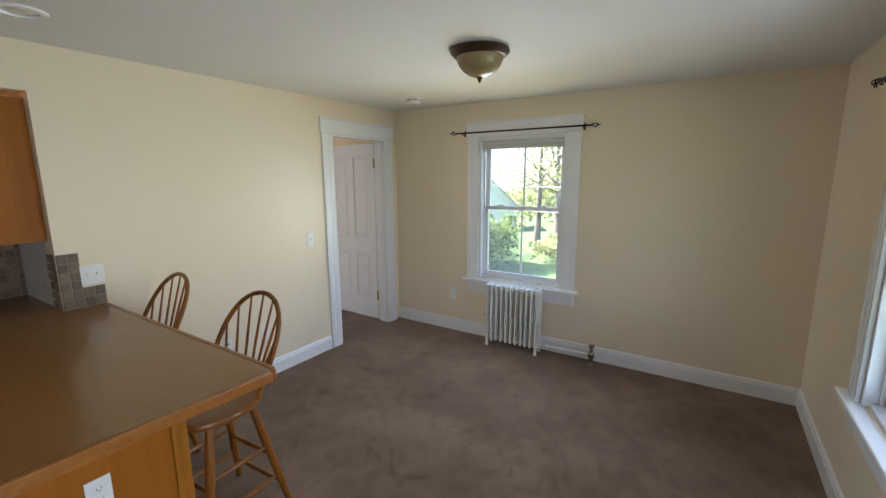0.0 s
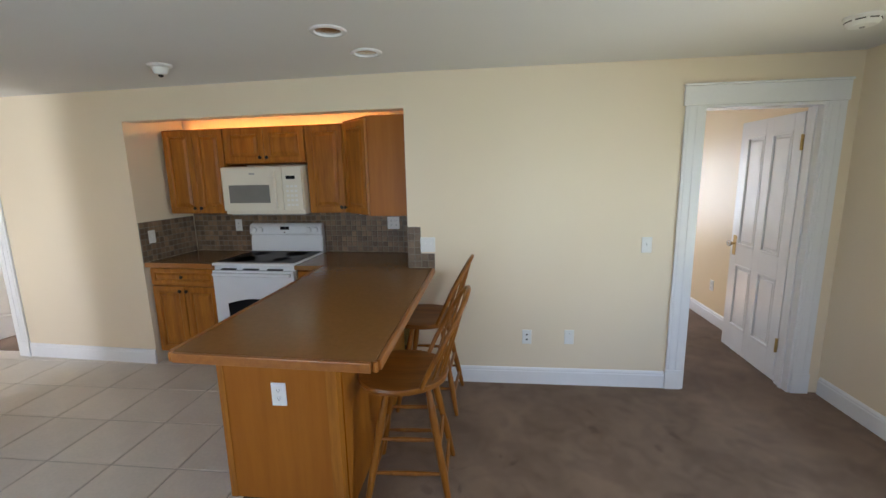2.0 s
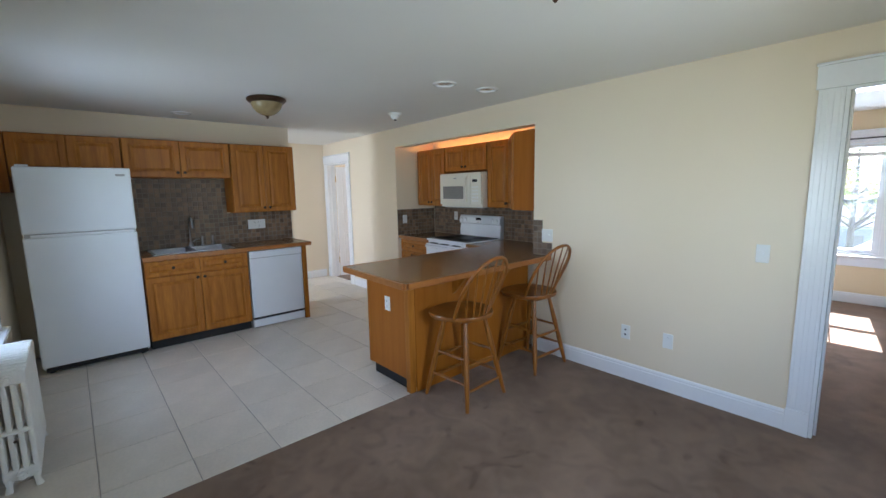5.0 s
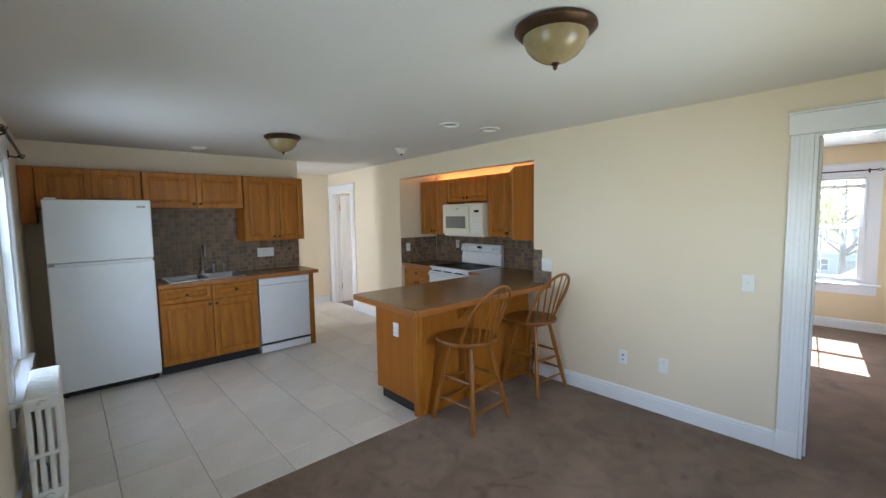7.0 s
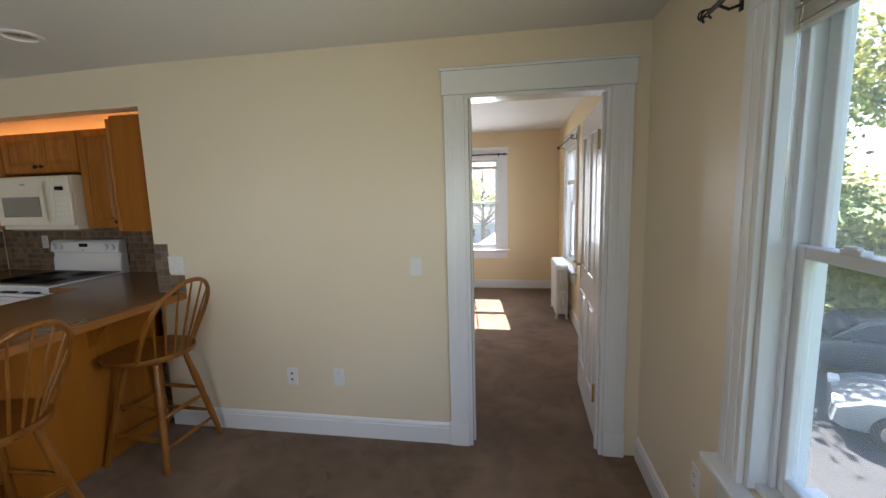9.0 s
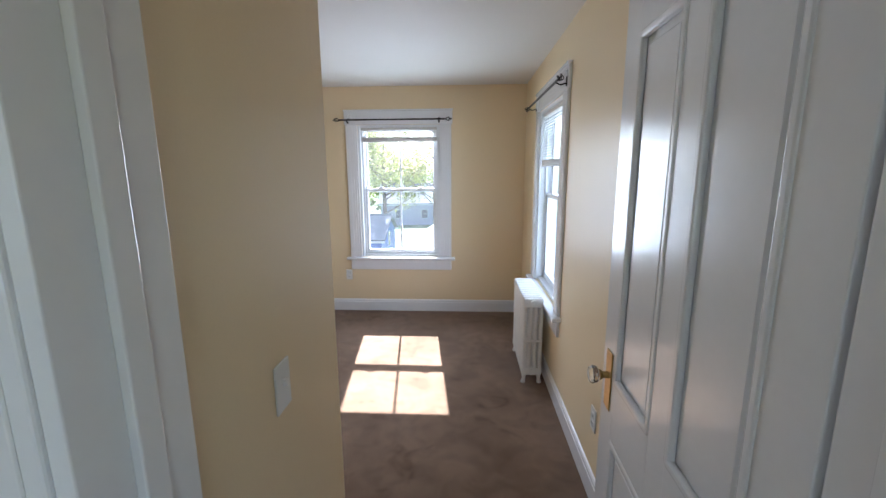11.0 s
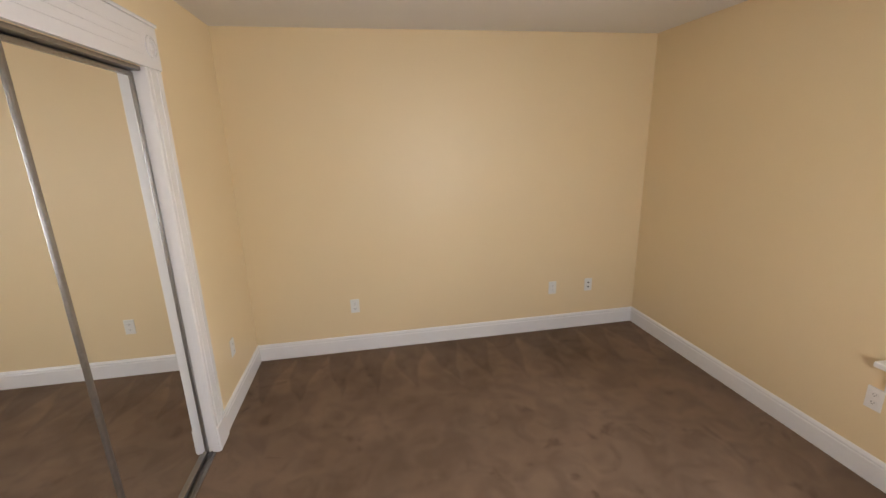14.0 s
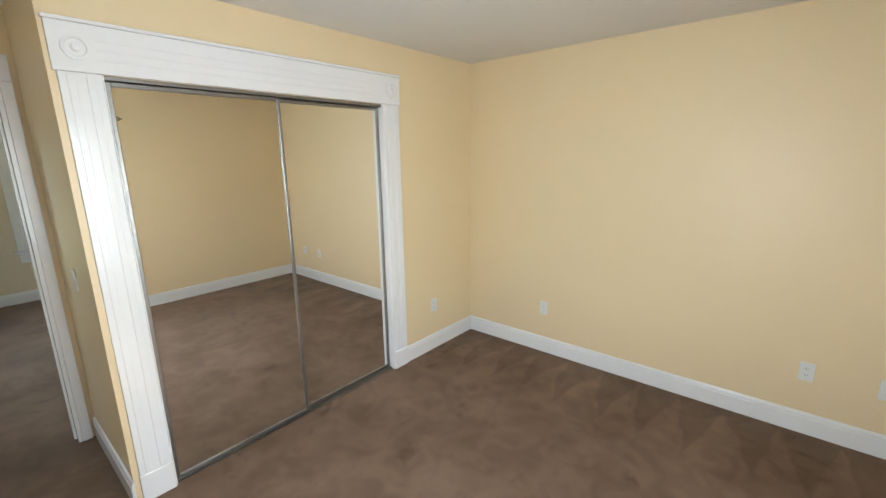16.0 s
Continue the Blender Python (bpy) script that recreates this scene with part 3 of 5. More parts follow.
    part("bottom_rail", box(-w / 2 + 0.034, w / 2 - 0.034, -0.012, 0.012, zb - 0.052, zb - 0.037, 0.003), BLIND, bl)
    for s in (-0.28, 0.28):
        part("cord", rod((s, 0, zb - 0.03), (s, 0, -0.02), 0.0012, n=5), BLIND, bl)
    part("tilt_wand", rod((-w / 2 + 0.07, -0.018, -0.62), (-w / 2 + 0.07, -0.016, -0.02), 0.004, n=6), KNOB_GLASS, bl)
    return th


def curtain_rod(m, half, z=2.105):
    """Black iron rod on two brackets with cage finials."""
    th = thing("curtain_rod", "thin black iron curtain rod with twisted cage finials", "curtain rod", "curtain rods", m=m)
    part("rod", rod((-half, -0.085, z), (half, -0.085, z), 0.008), ROD, th, smooth=True)
    for s in (-1, 1):
        bm = bmesh.new()
        for k in range(4):
            sweep([(s * (half + 0.06 * u), -0.085 + 0.02 * math.sin(math.pi * u) * math.cos(k * math.pi / 2 + 2.4 * u), z + 0.02 * math.sin(math.pi * u) * math.sin(k * math.pi / 2 + 2.4 * u)) for u in [i / 8 for i in range(9)]], 0.0032, 5, bm)
        rod((s * (half + 0.056), -0.085, z), (s * (half + 0.072), -0.085, z), 0.007, 0.003, 8, bm)
        part("finial", bm, ROD, th)
        x = s * (half - 0.07)
        bm = box(x - 0.009, x + 0.009, -0.029, -0.022, z - 0.03, z + 0.025, 0.002)
        sweep([(x, -0.026, z - 0.012), (x, -0.06, z - 0.022), (x, -0.085, z - 0.010)], 0.005, 6, bm)
        part("bracket", bm, ROD, th)
    return th


FACE_E, FACE_N, FACE_S = Matrix.Rotation(radians(-90), 4, "Z"), Matrix.Identity(4), Matrix.Rotation(radians(180), 4, "Z")
SPOTS = [("window_1", Matrix.Translation((EAST, -1.51, 0)) @ FACE_E, 0.075, "white double-hung window over a radiator, blind raised", 0.66),
         ("window_2", Matrix.Translation((-0.375, NORTH, 0)) @ FACE_N, 0.15, "white double-hung bedroom window with sunlight coming in", 0.555),
         ("window_3", Matrix.Translation((EAST, 2.92, 0)) @ FACE_E, 0.42, "white double-hung bedroom window, blind half lowered", 0.62),
         ("window_4", Matrix.Translation((-0.70, SOUTH, 0)) @ FACE_S, 0.12, "white double-hung window in the south wall", 0.60),
         ("window_5", Matrix.Translation((-3.41, SOUTH, 0)) @ FACE_S, 0.10, "white double-hung window beside the refrigerator", 0.60),
         # unseen, added with its lamp to brighten the hall
         ("window_6", Matrix.Translation((-5.93, SOUTH, 0)) @ FACE_S, 0.10, "white double-hung window at the end of the hall", 0.60),
         # unseen too: added for far-room light, blind down to stop the sun
         ("window_7", Matrix.Translation((HALL_W + 0.84, 3.2, 0)) @ FACE_N, 1.36, "white double-hung window of a far room, blind lowered", 0.60)]
for nm, m, drop, label, half in SPOTS:
    window(nm, m, label, drop, rosette=nm in ("window_2", "window_3"))
    curtain_rod(m @ Matrix.Translation((-0.05, 0, 0)) if nm == "window_2" else m, half)
for (nm, m, *_), watts in zip(SPOTS, LAMP_WATTS):
    mid_z = (WIN_Z0 + WIN_Z1) / 2
    if nm == "window_1":   # blue sky from above, sunlit leaves and lawn from below
        window_light(m @ Matrix.Translation((0, -0.17, mid_z + 0.1)) @ Matrix.Rotation(radians(-72), 4, "X"), 0.80, 1.0, watts, EAST_SKY)
        window_light(m @ Matrix.Translation((0, -0.18, mid_z - 0.3)) @ Matrix.Rotation(radians(-118), 4, "X"), 0.80, 0.6, EAST_LAWN_WATTS, LAWN_LIGHT)
        continue
    # the far room's added lamp stands in front of its lowered blind
    window_light(m @ Matrix.Translation((0, 0.0 if nm == "window_7" else 0.20, mid_z)) @ Matrix.Rotation(radians(-90), 4, "X"), 0.80, 1.36, watts, NORTH_SKY)


# ---- doors ----
def door_frame(name, m, w, h, depth, label, both=True):
    """Casing on the room's side (and the back) of a doorway centred on x = 0, with jambs through the wall."""
    th = thing(name, label, "door frame", kind="structure", m=m)
    casing(th, w, 0, h, 0.0, head_h=0.128, cw=0.115, rosette=False)
    for s in (-1, 1):
        part("plinth", box(s * w / 2, s * (w / 2 + 0.119), -0.027, -0.0005, 0, 0.155, 0.003), TRIM, th)
    bm = box(-w / 2 + 0.0005, -w / 2 + 0.02, -0.015, depth + 0.015, 0, h - 0.02, 0.002)
    box(w / 2 - 0.02, w / 2 - 0.0005, -0.015, depth + 0.015, 0, h - 0.02, 0.002, bm=bm)
    box(-w / 2 + 0.0005, w / 2 - 0.0005, -0.015, depth + 0.015, h - 0.02, h - 0.0005, 0.002, bm=bm)
    for s in (-1, 1):
        box(s * (w / 2 - 0.02), s * (w / 2 - 0.032), depth * 0.35, depth * 0.62, 0, h - 0.02, 0.002, bm=bm)
    part("jamb", bm, TRIM, th)
    if both:
        for s, cw in ((-1, 0.048), (1, 0.10)):
            part("back_casing", box(s * w / 2, s * (w / 2 + cw), depth + 0.0005, depth + 0.02, 0, h, 0.003), TRIM, th)
        part("back_head_casing", box(-w / 2 - 0.048, w / 2 + 0.10, depth + 0.0005, depth + 0.022, h, h + 0.13, 0.003), TRIM, th)
    return th


def panel_door(name, m, w, h, label, knob=True):
    """Four-panel door; hinge edge at x = 0, leaf along +x, faces at y = 0 and y = -0.036."""
    th = thing(name, label, "door", kind="structure", m=m)
    t = 0.036
    st = 0.105
    cols = [(st, w / 2 - 0.045), (w / 2 + 0.045, w - st)]
    rows = [(0.235, 0.80), (0.98, h - 0.13)]
    bm = box(0, st, -t, 0, 0.012, h, 0.002)
    box(w - st, w, -t, 0, 0.012, h, 0.002, bm=bm)
    box(w / 2 - 0.045, w / 2 + 0.045, -t, 0, 0.012, h, 0.002, bm=bm)
    for a, b in cols:
        box(a, b, -t, 0, 0.012, rows[0][0], bm=bm)
        box(a, b, -t, 0, rows[0][1], rows[1][0], bm=bm)
        box(a, b, -t, 0, rows[1][1], h, bm=bm)
    part("leaf", bm, TRIM, th)
    for a, b in cols:
        for z0, z1 in rows:
            bm = box(a, b, -t + 0.013, -0.013, z0, z1)
            box(a + 0.035, b - 0.035, -t + 0.006, -0.006, z0 + 0.035, z1 - 0.035, 0.006, bm=bm, segs=1)
            for y0, y1 in ((-t - 0.004, -t + 0.013), (-0.013, 0.004)):
                for xa, xb, za, zb in ((a - 0.004, a + 0.018, z0, z1), (b - 0.018, b + 0.004, z0, z1), (a, b, z0 - 0.004, z0 + 0.018), (a, b, z1 - 0.018, z1 + 0.004)):
                    box(xa, xb, y0, y1, za, zb, 0.006, bm=bm)
            part("panel", bm, TRIM, th)
    for z in (0.25, h - 0.27):
        bm = rod((-0.006, 0.008, z), (-0.006, 0.008, z + 0.11), 0.009, n=10)
        box(-0.003, 0.0, -0.034, 0.004, z, z + 0.11, bm=bm)
        part("hinge", bm, BRASS, th, "brass butt hinge", smooth=True)
    if knob:
        for s, y in ((-1, -t), (1, 0.0)):
            plate = part("knob_plate", box(w - 0.085, w - 0.035, y - 0.004 if s < 0 else y, y if s < 0 else y + 0.004, 0.88, 1.06, 0.003), BRASS, th, "brass escutcheon plate")
            rot = Matrix.Translation((w - 0.06, y, 0.985)) @ Matrix.Rotation(radians(90 * -s), 4, "X")
            part("knob_stem", lathe([(0.012, 0), (0.010, 0.012), (0.010, 0.02), (0.016, 0.026), (0.017, 0.031)], 14, m=rot), BRASS, plate, smooth=True)
            part("knob", lathe([(0.014, 0.031), (0.024, 0.037), (0.027, 0.048), (0.022, 0.058), (0.014, 0.061)], 10, m=rot), KNOB_GLASS, plate, "clear faceted glass knob")
    part("latch", box(w - 0.0005, w + 0.002, -0.028, -0.008, 0.90, 1.0, 0.001), BRASS, th)
    return th


door_frame("door_frame_1", Matrix.Translation((0.3875, 0, 0)), 0.775, DOOR_Z, 0.12, "white fluted door casing with plinth blocks")
panel_door("door_1", Matrix.Translation((0.757, 0.150, 0)) @ Matrix.Rotation(radians(88.5), 4, "Z"), 0.78, 2.045, "white four-panel door with a glass knob, standing open")
door_frame("door_frame_2", KITCHEN @ Matrix.Translation((-4.305, 0, 0)), 0.78, 2.045, 0.12, "white casing round a hall doorway")
panel_door("door_2", KITCHEN @ Matrix.Translation((-4.672, 0.140, 0)) @ Matrix.Rotation(radians(80), 4, "Z"), 0.74, 2.0, "white panel door standing ajar", knob=False)


# ---- kitchen ----
def panel_front(parent, m, w, h, name="door", knob=None, material=None):
    """Raised-panel cabinet front; its back lies on y = 0, the room is at -y, lower left corner at the origin."""
    t, st = 0.02, min(0.058, h * 0.26)
    material = material or CABINET
    bm = bmesh.new()   # mitred frame
    loops = [[bm.verts.new((x, y, z)) for x, z in ((i, i), (w - i, i), (w - i, h - i), (i, h - i))] for i, y in ((0, 0), (0, -t + 0.004), (0.004, -t), (st - 0.009, -t), (st, -t + 0.006), (st, 0))]
    for p, q in zip(loops, loops[1:] + loops[:1]):
        for k in range(4):
            bm.faces.new((p[k], p[(k + 1) % 4], q[(k + 1) % 4], q[k]))
    bmesh.ops.recalc_face_normals(bm, faces=bm.faces)
    ob = part(name, bm, material, parent)
    ob.matrix_local = m
    g = min(0.011, h * 0.05)
    bm = bmesh.new()   # panel with a wide bevel round a raised field
    loops = [[bm.verts.new((x, y, z)) for x, z in ((i, i), (w - i, i), (w - i, h - i), (i, h - i))] for i, y in ((st, -0.002), (st, -t + 0.012), (st + g, -t + 0.012), (st + g * 2.9, -t + 0.002))]
    for p, q in zip(loops, loops[1:]):
        for k in range(4):
            bm.faces.new((p[k], p[(k + 1) % 4], q[(k + 1) % 4], q[k]))
    bm.faces.new(loops[-1])
    bm.faces.new(loops[0][::-1])
    bmesh.ops.recalc_face_normals(bm, faces=bm.faces)
    part("raised_panel", bm, material, ob)
    if knob:
        kx, kz = knob
        k = part("knob", lathe([(0.006, 0), (0.006, 0.012), (0.015, 0.016), (0.016, 0.022), (0.011, 0.027), (0.001, 0.028)], 14,
                               m=Matrix.Translation((kx, -t, kz)) @ Matrix.Rotation(radians(90), 4, "X")), KNOB_DARK, ob, "dark round knob", smooth=True)
    return ob


def T(x, y, z):
    return Matrix.Translation((x, y, z))


def wall_cabinet(m, w, h, d, doors, label, knob_low=True, group="wall cabinets"):
    """Hung cabinet: back on y = 0, the front faces -y, lower left corner of the back at the origin."""
    th = thing("wall_cabinet", label, "cabinet", group, m)
    part("body", box(0.001, w - 0.001, -d, -0.001, 0, h, 0.002), CABINET_SIDE, th)
    dw = (w - 0.012 - 0.004 * (doors - 1)) / doors
    for i in range(doors):
        x = 0.006 + i * (dw + 0.004)
        kx = (dw - 0.03 if i == 0 else 0.03) if doors == 2 else dw - 0.03
        panel_front(th, T(x, -d - 0.0005, 0.006), dw, h - 0.012, knob=(kx, 0.045 if knob_low else h / 2))
    return th


def base_cabinet(m, w, h, d, doors, drawers, label, toe=0.10):
    th = thing("base_cabinet", label, "cabinet", "base cabinets", m)
    part("body", box(0.001, w - 0.001, -d, -0.001, toe, h, 0.002), CABINET_SIDE, th)
    part("toe_kick", box(0.001, w - 0.001, -d + 0.06, -0.05, 0, toe - 0.0005), TOE, th)
    dh = 0.15
    dw = (w - 0.012 - 0.006 * (drawers - 1)) / max(1, drawers)
    for i in range(drawers):
        panel_front(th, T(0.006 + i * (dw + 0.006), -d - 0.0005, h - dh - 0.012), dw, dh, "drawer_front", knob=(dw / 2, dh / 2))
    dw = (w - 0.012 - 0.006 * (doors - 1)) / doors
    for i in range(doors):
        kx = dw - 0.03 if i == 0 else 0.03
        panel_front(th, T(0.006 + i * (dw + 0.006), -d - 0.0005, toe + 0.01), dw, h - dh - toe - 0.035, knob=(kx, h - dh - toe - 0.075))
    return th


def wall_plate(name, m, label, kind="outlet", w=0.072, h=0.116, group="wall plates"):
    """Electrical plate on a wall: its back on y = 0, the room at -y, centred on the origin."""
    th = thing(name, label, name.replace("_", " "), group, m)
    part("plate", box(-w / 2, w / 2, -0.006, 0, -h / 2, h / 2, 0.003), PLATE, th)
    gangs = 2 if w > 0.1 else 1
    for gi in range(gangs):
        cx = (gi - (gangs - 1) / 2) * 0.046
        if kind == "outlet":
            for s in (-1, 1):
                f = part("socket", prism([(0.017 * math.cos(a) * 0.95 + cx, max(-0.0125, min(0.0125, 0.017 * math.sin(a)))) for a in [k * math.pi / 8 for k in range(16)]], 0, 0.0085, m=T(0, 0, s * 0.021) @ Matrix.Rotation(radians(90), 4, "X")), PLATE, th)
                bm = box(cx - 0.0075, cx - 0.0055, -0.0092, -0.008, s * 0.021 - 0.001, s * 0.021 + 0.007)
                box(cx + 0.0055, cx + 0.0075, -0.0092, -0.008, s * 0.021 - 0.001, s * 0.021 + 0.006, bm=bm)
                rod((cx, -0.0092, s * 0.021 - 0.006), (cx, -0.008, s * 0.021 - 0.006), 0.0022, n=8, bm=bm)
                part("slots", bm, SLOT, f)
        elif kind == "phone":
            for s in (-1, 1):
                part("jack", box(cx - 0.007, cx + 0.007, -0.0085, -0.005, s * 0.02 - 0.007, s * 0.02 + 0.006, 0.001), SLOT, th)
        elif kind == "switch":
            part("toggle", box(cx - 0.005, cx + 0.005, -0.018, -0.004, -0.004, 0.012, 0.002, m=Matrix.Rotation(radians(-18), 4, "X")), PLATE, th)
        else:
            part("screw", rod((cx, -0.0072, 0.03), (cx, -0.0055, 0.03), 0.003, n=8), GREYPRINT, th)
    return th


CTR = 0.94        # top of the peninsula's worktop
CTR_W = 0.955      # top of the sink wall's worktop
# hung cabinets of the niche, west to east
CZ0, CZ1 = 1.345, 2.10
wall_cabinet(KITCHEN @ T(-2.36, NICHE_D, CZ0), 0.612, CZ1 - CZ0, 0.31, 2, "honey maple wall cabinet with two raised-panel doors")
wall_cabinet(KITCHEN @ T(-1.744, NICHE_D, 1.785), 0.775, CZ1 - 1.785, 0.31, 2, "short maple wall cabinet above a microwave")
wall_cabinet(KITCHEN @ T(-0.966, NICHE_D, CZ0), 0.344, CZ1 - CZ0, 0.31, 1, "narrow maple wall cabinet with one door")
cc = thing("corner_cabinet", "maple corner wall cabinet with a diagonal door", "cabinet", "wall cabinets", KITCHEN @ T(-0.62, NICHE_D - 0.002, CZ0))
part("body", prism([(0, 0), (0, -0.31), (0.31, -0.60), (0.612, -0.60), (0.612, 0)], 0, CZ1 - CZ0 + 0.012), CABINET_SIDE, cc)
dl = math.hypot(0.31, 0.29)
panel_front(cc, T(0.004, -0.315, 0.006) @ Matrix.Rotation(math.atan2(-0.29, 0.31), 4, "Z") @ T(0.006, -0.001, 0), dl - 0.018, CZ1 - CZ0 - 0.012, knob=(0.03, 0.045))
part("under_light", box(0.1, 0.5, -0.3, -0.26, -0.02, -0.001, 0.003), PLATE, cc)


def microwave(m):
    """Over-the-range microwave: back on y = 0, lower left corner at the origin."""
    th = thing("microwave", "bisque over-range microwave with a curved handle", "microwave", m=m)
    w, h, d = 0.762, 0.415, 0.39
    part("body", box(0.002, w - 0.002, -d, 0, 0, h, 0.004), BISQUE, th)
    door = part("door", box(0.004, w * 0.76, -d - 0.03, -d - 0.001, 0.03, h - 0.006, 0.008), BISQUE, th)
    part("window", box(0.07, w * 0.60, -d - 0.0325, -d - 0.029, 0.10, h - 0.16, 0.001), GREYGLASS, door, "grey perforated viewing window")
    x = w * 0.68
    part("handle", sweep([(x, -d - 0.03, 0.06), (x + 0.006, -d - 0.052, 0.085), (x + 0.012, -d - 0.06, 0.20), (x + 0.006, -d - 0.052, h - 0.075), (x, -d - 0.03, h - 0.05)], 0.013, 10), BISQUE, door, smooth=True)
    panel = part("control_panel", box(w * 0.765, w - 0.004, -d - 0.028, -d - 0.001, 0.03, h - 0.006, 0.006), BISQUE, th)
    part("display", box(w * 0.81, w * 0.92, -d - 0.0295, -d - 0.027, h - 0.115, h - 0.085), BLACKGLASS, panel)
    for r in range(5):
        for c in range(3):
            part("button", box(w * (0.805 + 0.05 * c), w * (0.84 + 0.05 * c), -d - 0.029, -d - 0.027, 0.07 + 0.04 * r, 0.09 + 0.04 * r, 0.001), PLATE, panel)
    part("vent_grille", box(0.03, w - 0.03, -d + 0.03, -0.05, -0.012, 0.0, 0.003), GREYPRINT, th)
    part("name_strip", box(w * 0.36, w * 0.43, -d - 0.0315, -d - 0.029, h - 0.07, h - 0.058), GREYPRINT, door)
    return th


microwave(KITCHEN @ T(-1.737, NICHE_D - 0.001, 1.345))


def stove(m):
    """Electric range: back on y = 0, left foot at the origin."""
    th = thing("stove", "white electric range with a black glass cooktop", "stove", m=m)
    w, d, h = 0.758, 0.64, 0.94
    part("body", box(0.001, w - 0.001, -d + 0.03, 0, 0.02, h - 0.012, 0.004), APPLIANCE, th)
    top = part("cooktop", box(0, w, -d, -0.06, h - 0.012, h + 0.012, 0.008), APPLIANCE, th)
    part("glass", box(0.02, w - 0.02, -d + 0.05, -0.075, h + 0.0125, h + 0.016, 0.001), BLACKGLASS, top, "black ceramic glass")
    for x, y, r in ((0.2, -0.47, 0.105), (0.56, -0.47, 0.08), (0.2, -0.21, 0.08), (0.56, -0.21, 0.105)):
        bm = lathe([(r, 0), (r, 0.0006), (r - 0.004, 0.0006), (r - 0.004, 0)], 28, m=T(x, y, h + 0.0162))
        part("burner_ring", bm, SLOT, top)
    prof = [(0, 0.0), (-0.075, 0.0), (-0.07, 0.13), (-0.052, 0.20), (-0.085, 0.215), (-0.075, 0.30), (-0.05, 0.325), (0, 0.325)]
    bm = bmesh.new()
    ends = [[bm.verts.new((x, y, h - 0.01 + z * 0.9)) for y, z in prof] for x in (0.006, w - 0.006)]
    for i in range(len(prof)):
        bm.faces.new((ends[0][i], ends[0][(i + 1) % len(prof)], ends[1][(i + 1) % len(prof)], ends[1][i]))
    bm.faces.new(ends[0])
    bm.faces.new(ends[1][::-1])
    bmesh.ops.recalc_face_normals(bm, faces=bm.faces)
    bmesh.ops.bevel(bm, geom=[e for e in bm.edges if len(e.link_faces) == 2], offset=0.006, segments=2, affect="EDGES")
    guard = part("backguard", bm, APPLIANCE, th, smooth=True)
    for x in (0.06, 0.13, w - 0.13, w - 0.06):
        part("dial", lathe([(0.026, 0), (0.024, 0.018), (0.018, 0.02)], 18, m=T(x, -0.079, h + 0.225) @ Matrix.Rotation(radians(96), 4, "X")), APPLIANCE, guard, smooth=True)
    part("display", box(w / 2 - 0.045, w / 2 + 0.045, -0.0835, -0.078, h + 0.225, h + 0.255), BLACKGLASS, guard)
    part("badge", box(w / 2 - 0.006, w / 2 + 0.006, -0.087, -0.079, h + 0.195, h + 0.205), CHROME, guard)
    door = part("oven_door", box(0.003, w - 0.003, -d - 0.01, -d + 0.029, 0.235, h - 0.05, 0.008), APPLIANCE, th)
    arch = [(0.13, 0.30), (w - 0.13, 0.30), (w - 0.13, 0.60)] + [(w - 0.13 - (w - 0.26) * k / 10, 0.60 + 0.045 * math.sin(math.pi * k / 10)) for k in range(1, 10)] + [(0.13, 0.60)]
    part("oven_window", prism(arch, 0, 0.004, m=T(0, -d - 0.0095, 0) @ Matrix.Rotation(radians(90), 4, "X")), BLACKGLASS, door, "dark arched oven window")
    part("handle", box(0.02, w - 0.02, -d - 0.045, -d - 0.008, h - 0.098, h - 0.066, 0.012), APPLIANCE, door)
    for x in (0.09, 0.30, 0.52):
        part("vent_slot", box(x, x + 0.13, -d - 0.012, -d + 0.02, h - 0.045, h - 0.036), SLOT, th)
    dr = part("drawer", box(0.003, w - 0.003, -d, -d + 0.029, 0.05, 0.225, 0.006), APPLIANCE, th)
    part("plinth", box(0.02, w - 0.02, -d + 0.05, -0.02, 0, 0.02), TOE, th)
    return th


stove(KITCHEN @ T(-1.742, NICHE_D - 0.012, 0))
base_cabinet(KITCHEN @ T(-2.395, NICHE_D - 0.001, 0), 0.648, CTR - 0.04, 0.60, 2, 1, "maple base cabinet with a drawer and two doors")
base_cabinet(KITCHEN @ T(-0.979, NICHE_D - 0.001, 0), 0.24, CTR - 0.04, 0.60, 1, 1, "narrow maple base cabinet beside the stove")
wl = thing("worktop", "brown laminate worktop with a wooden front edge", "worktop", m=KITCHEN)
part("top", box(-2.408, -1.747, 0.03, NICHE_D - 0.002, CTR - 0.038, CTR, 0.003), COUNTER, wl)
part("front_edge", box(-2.408, -1.747, 0.008, 0.0295, CTR - 0.04, CTR + 0.001, 0.004), EDGE_WOOD, wl)

# peninsula
pen = thing("peninsula_cabinet", "maple breakfast-bar peninsula with a plain end panel", "kitchen island")
PX0, PX1, PY = -2.725, -2.145, -1.45
part("body", box(PX0 + 0.02, PX1 - 0.002, PY + 0.02, -0.002, 0.10, CTR - 0.042, 0.002), CABINET_SIDE, pen)
part("end_panel", box(PX0, PX1 - 0.055, PY, PY + 0.0195, 0.10, CTR - 0.042, 0.002), CABINET_SIDE, pen)
part("corner_post", box(PX1 - 0.054, PX1, PY - 0.006, PY + 0.05, 0.0, CTR - 0.042, 0.003), CABINET, pen)
part("corner_post", box(PX0 - 0.004, PX0 + 0.03, PY - 0.005, PY - 0.0005, 0.10, CTR - 0.042, 0.002), CABINET, pen)
part("back_panel", box(PX1 - 0.0015, PX1 + 0.006, PY + 0.051, -0.003, 0.0, CTR - 0.042, 0.002), CABINET_SIDE, pen)
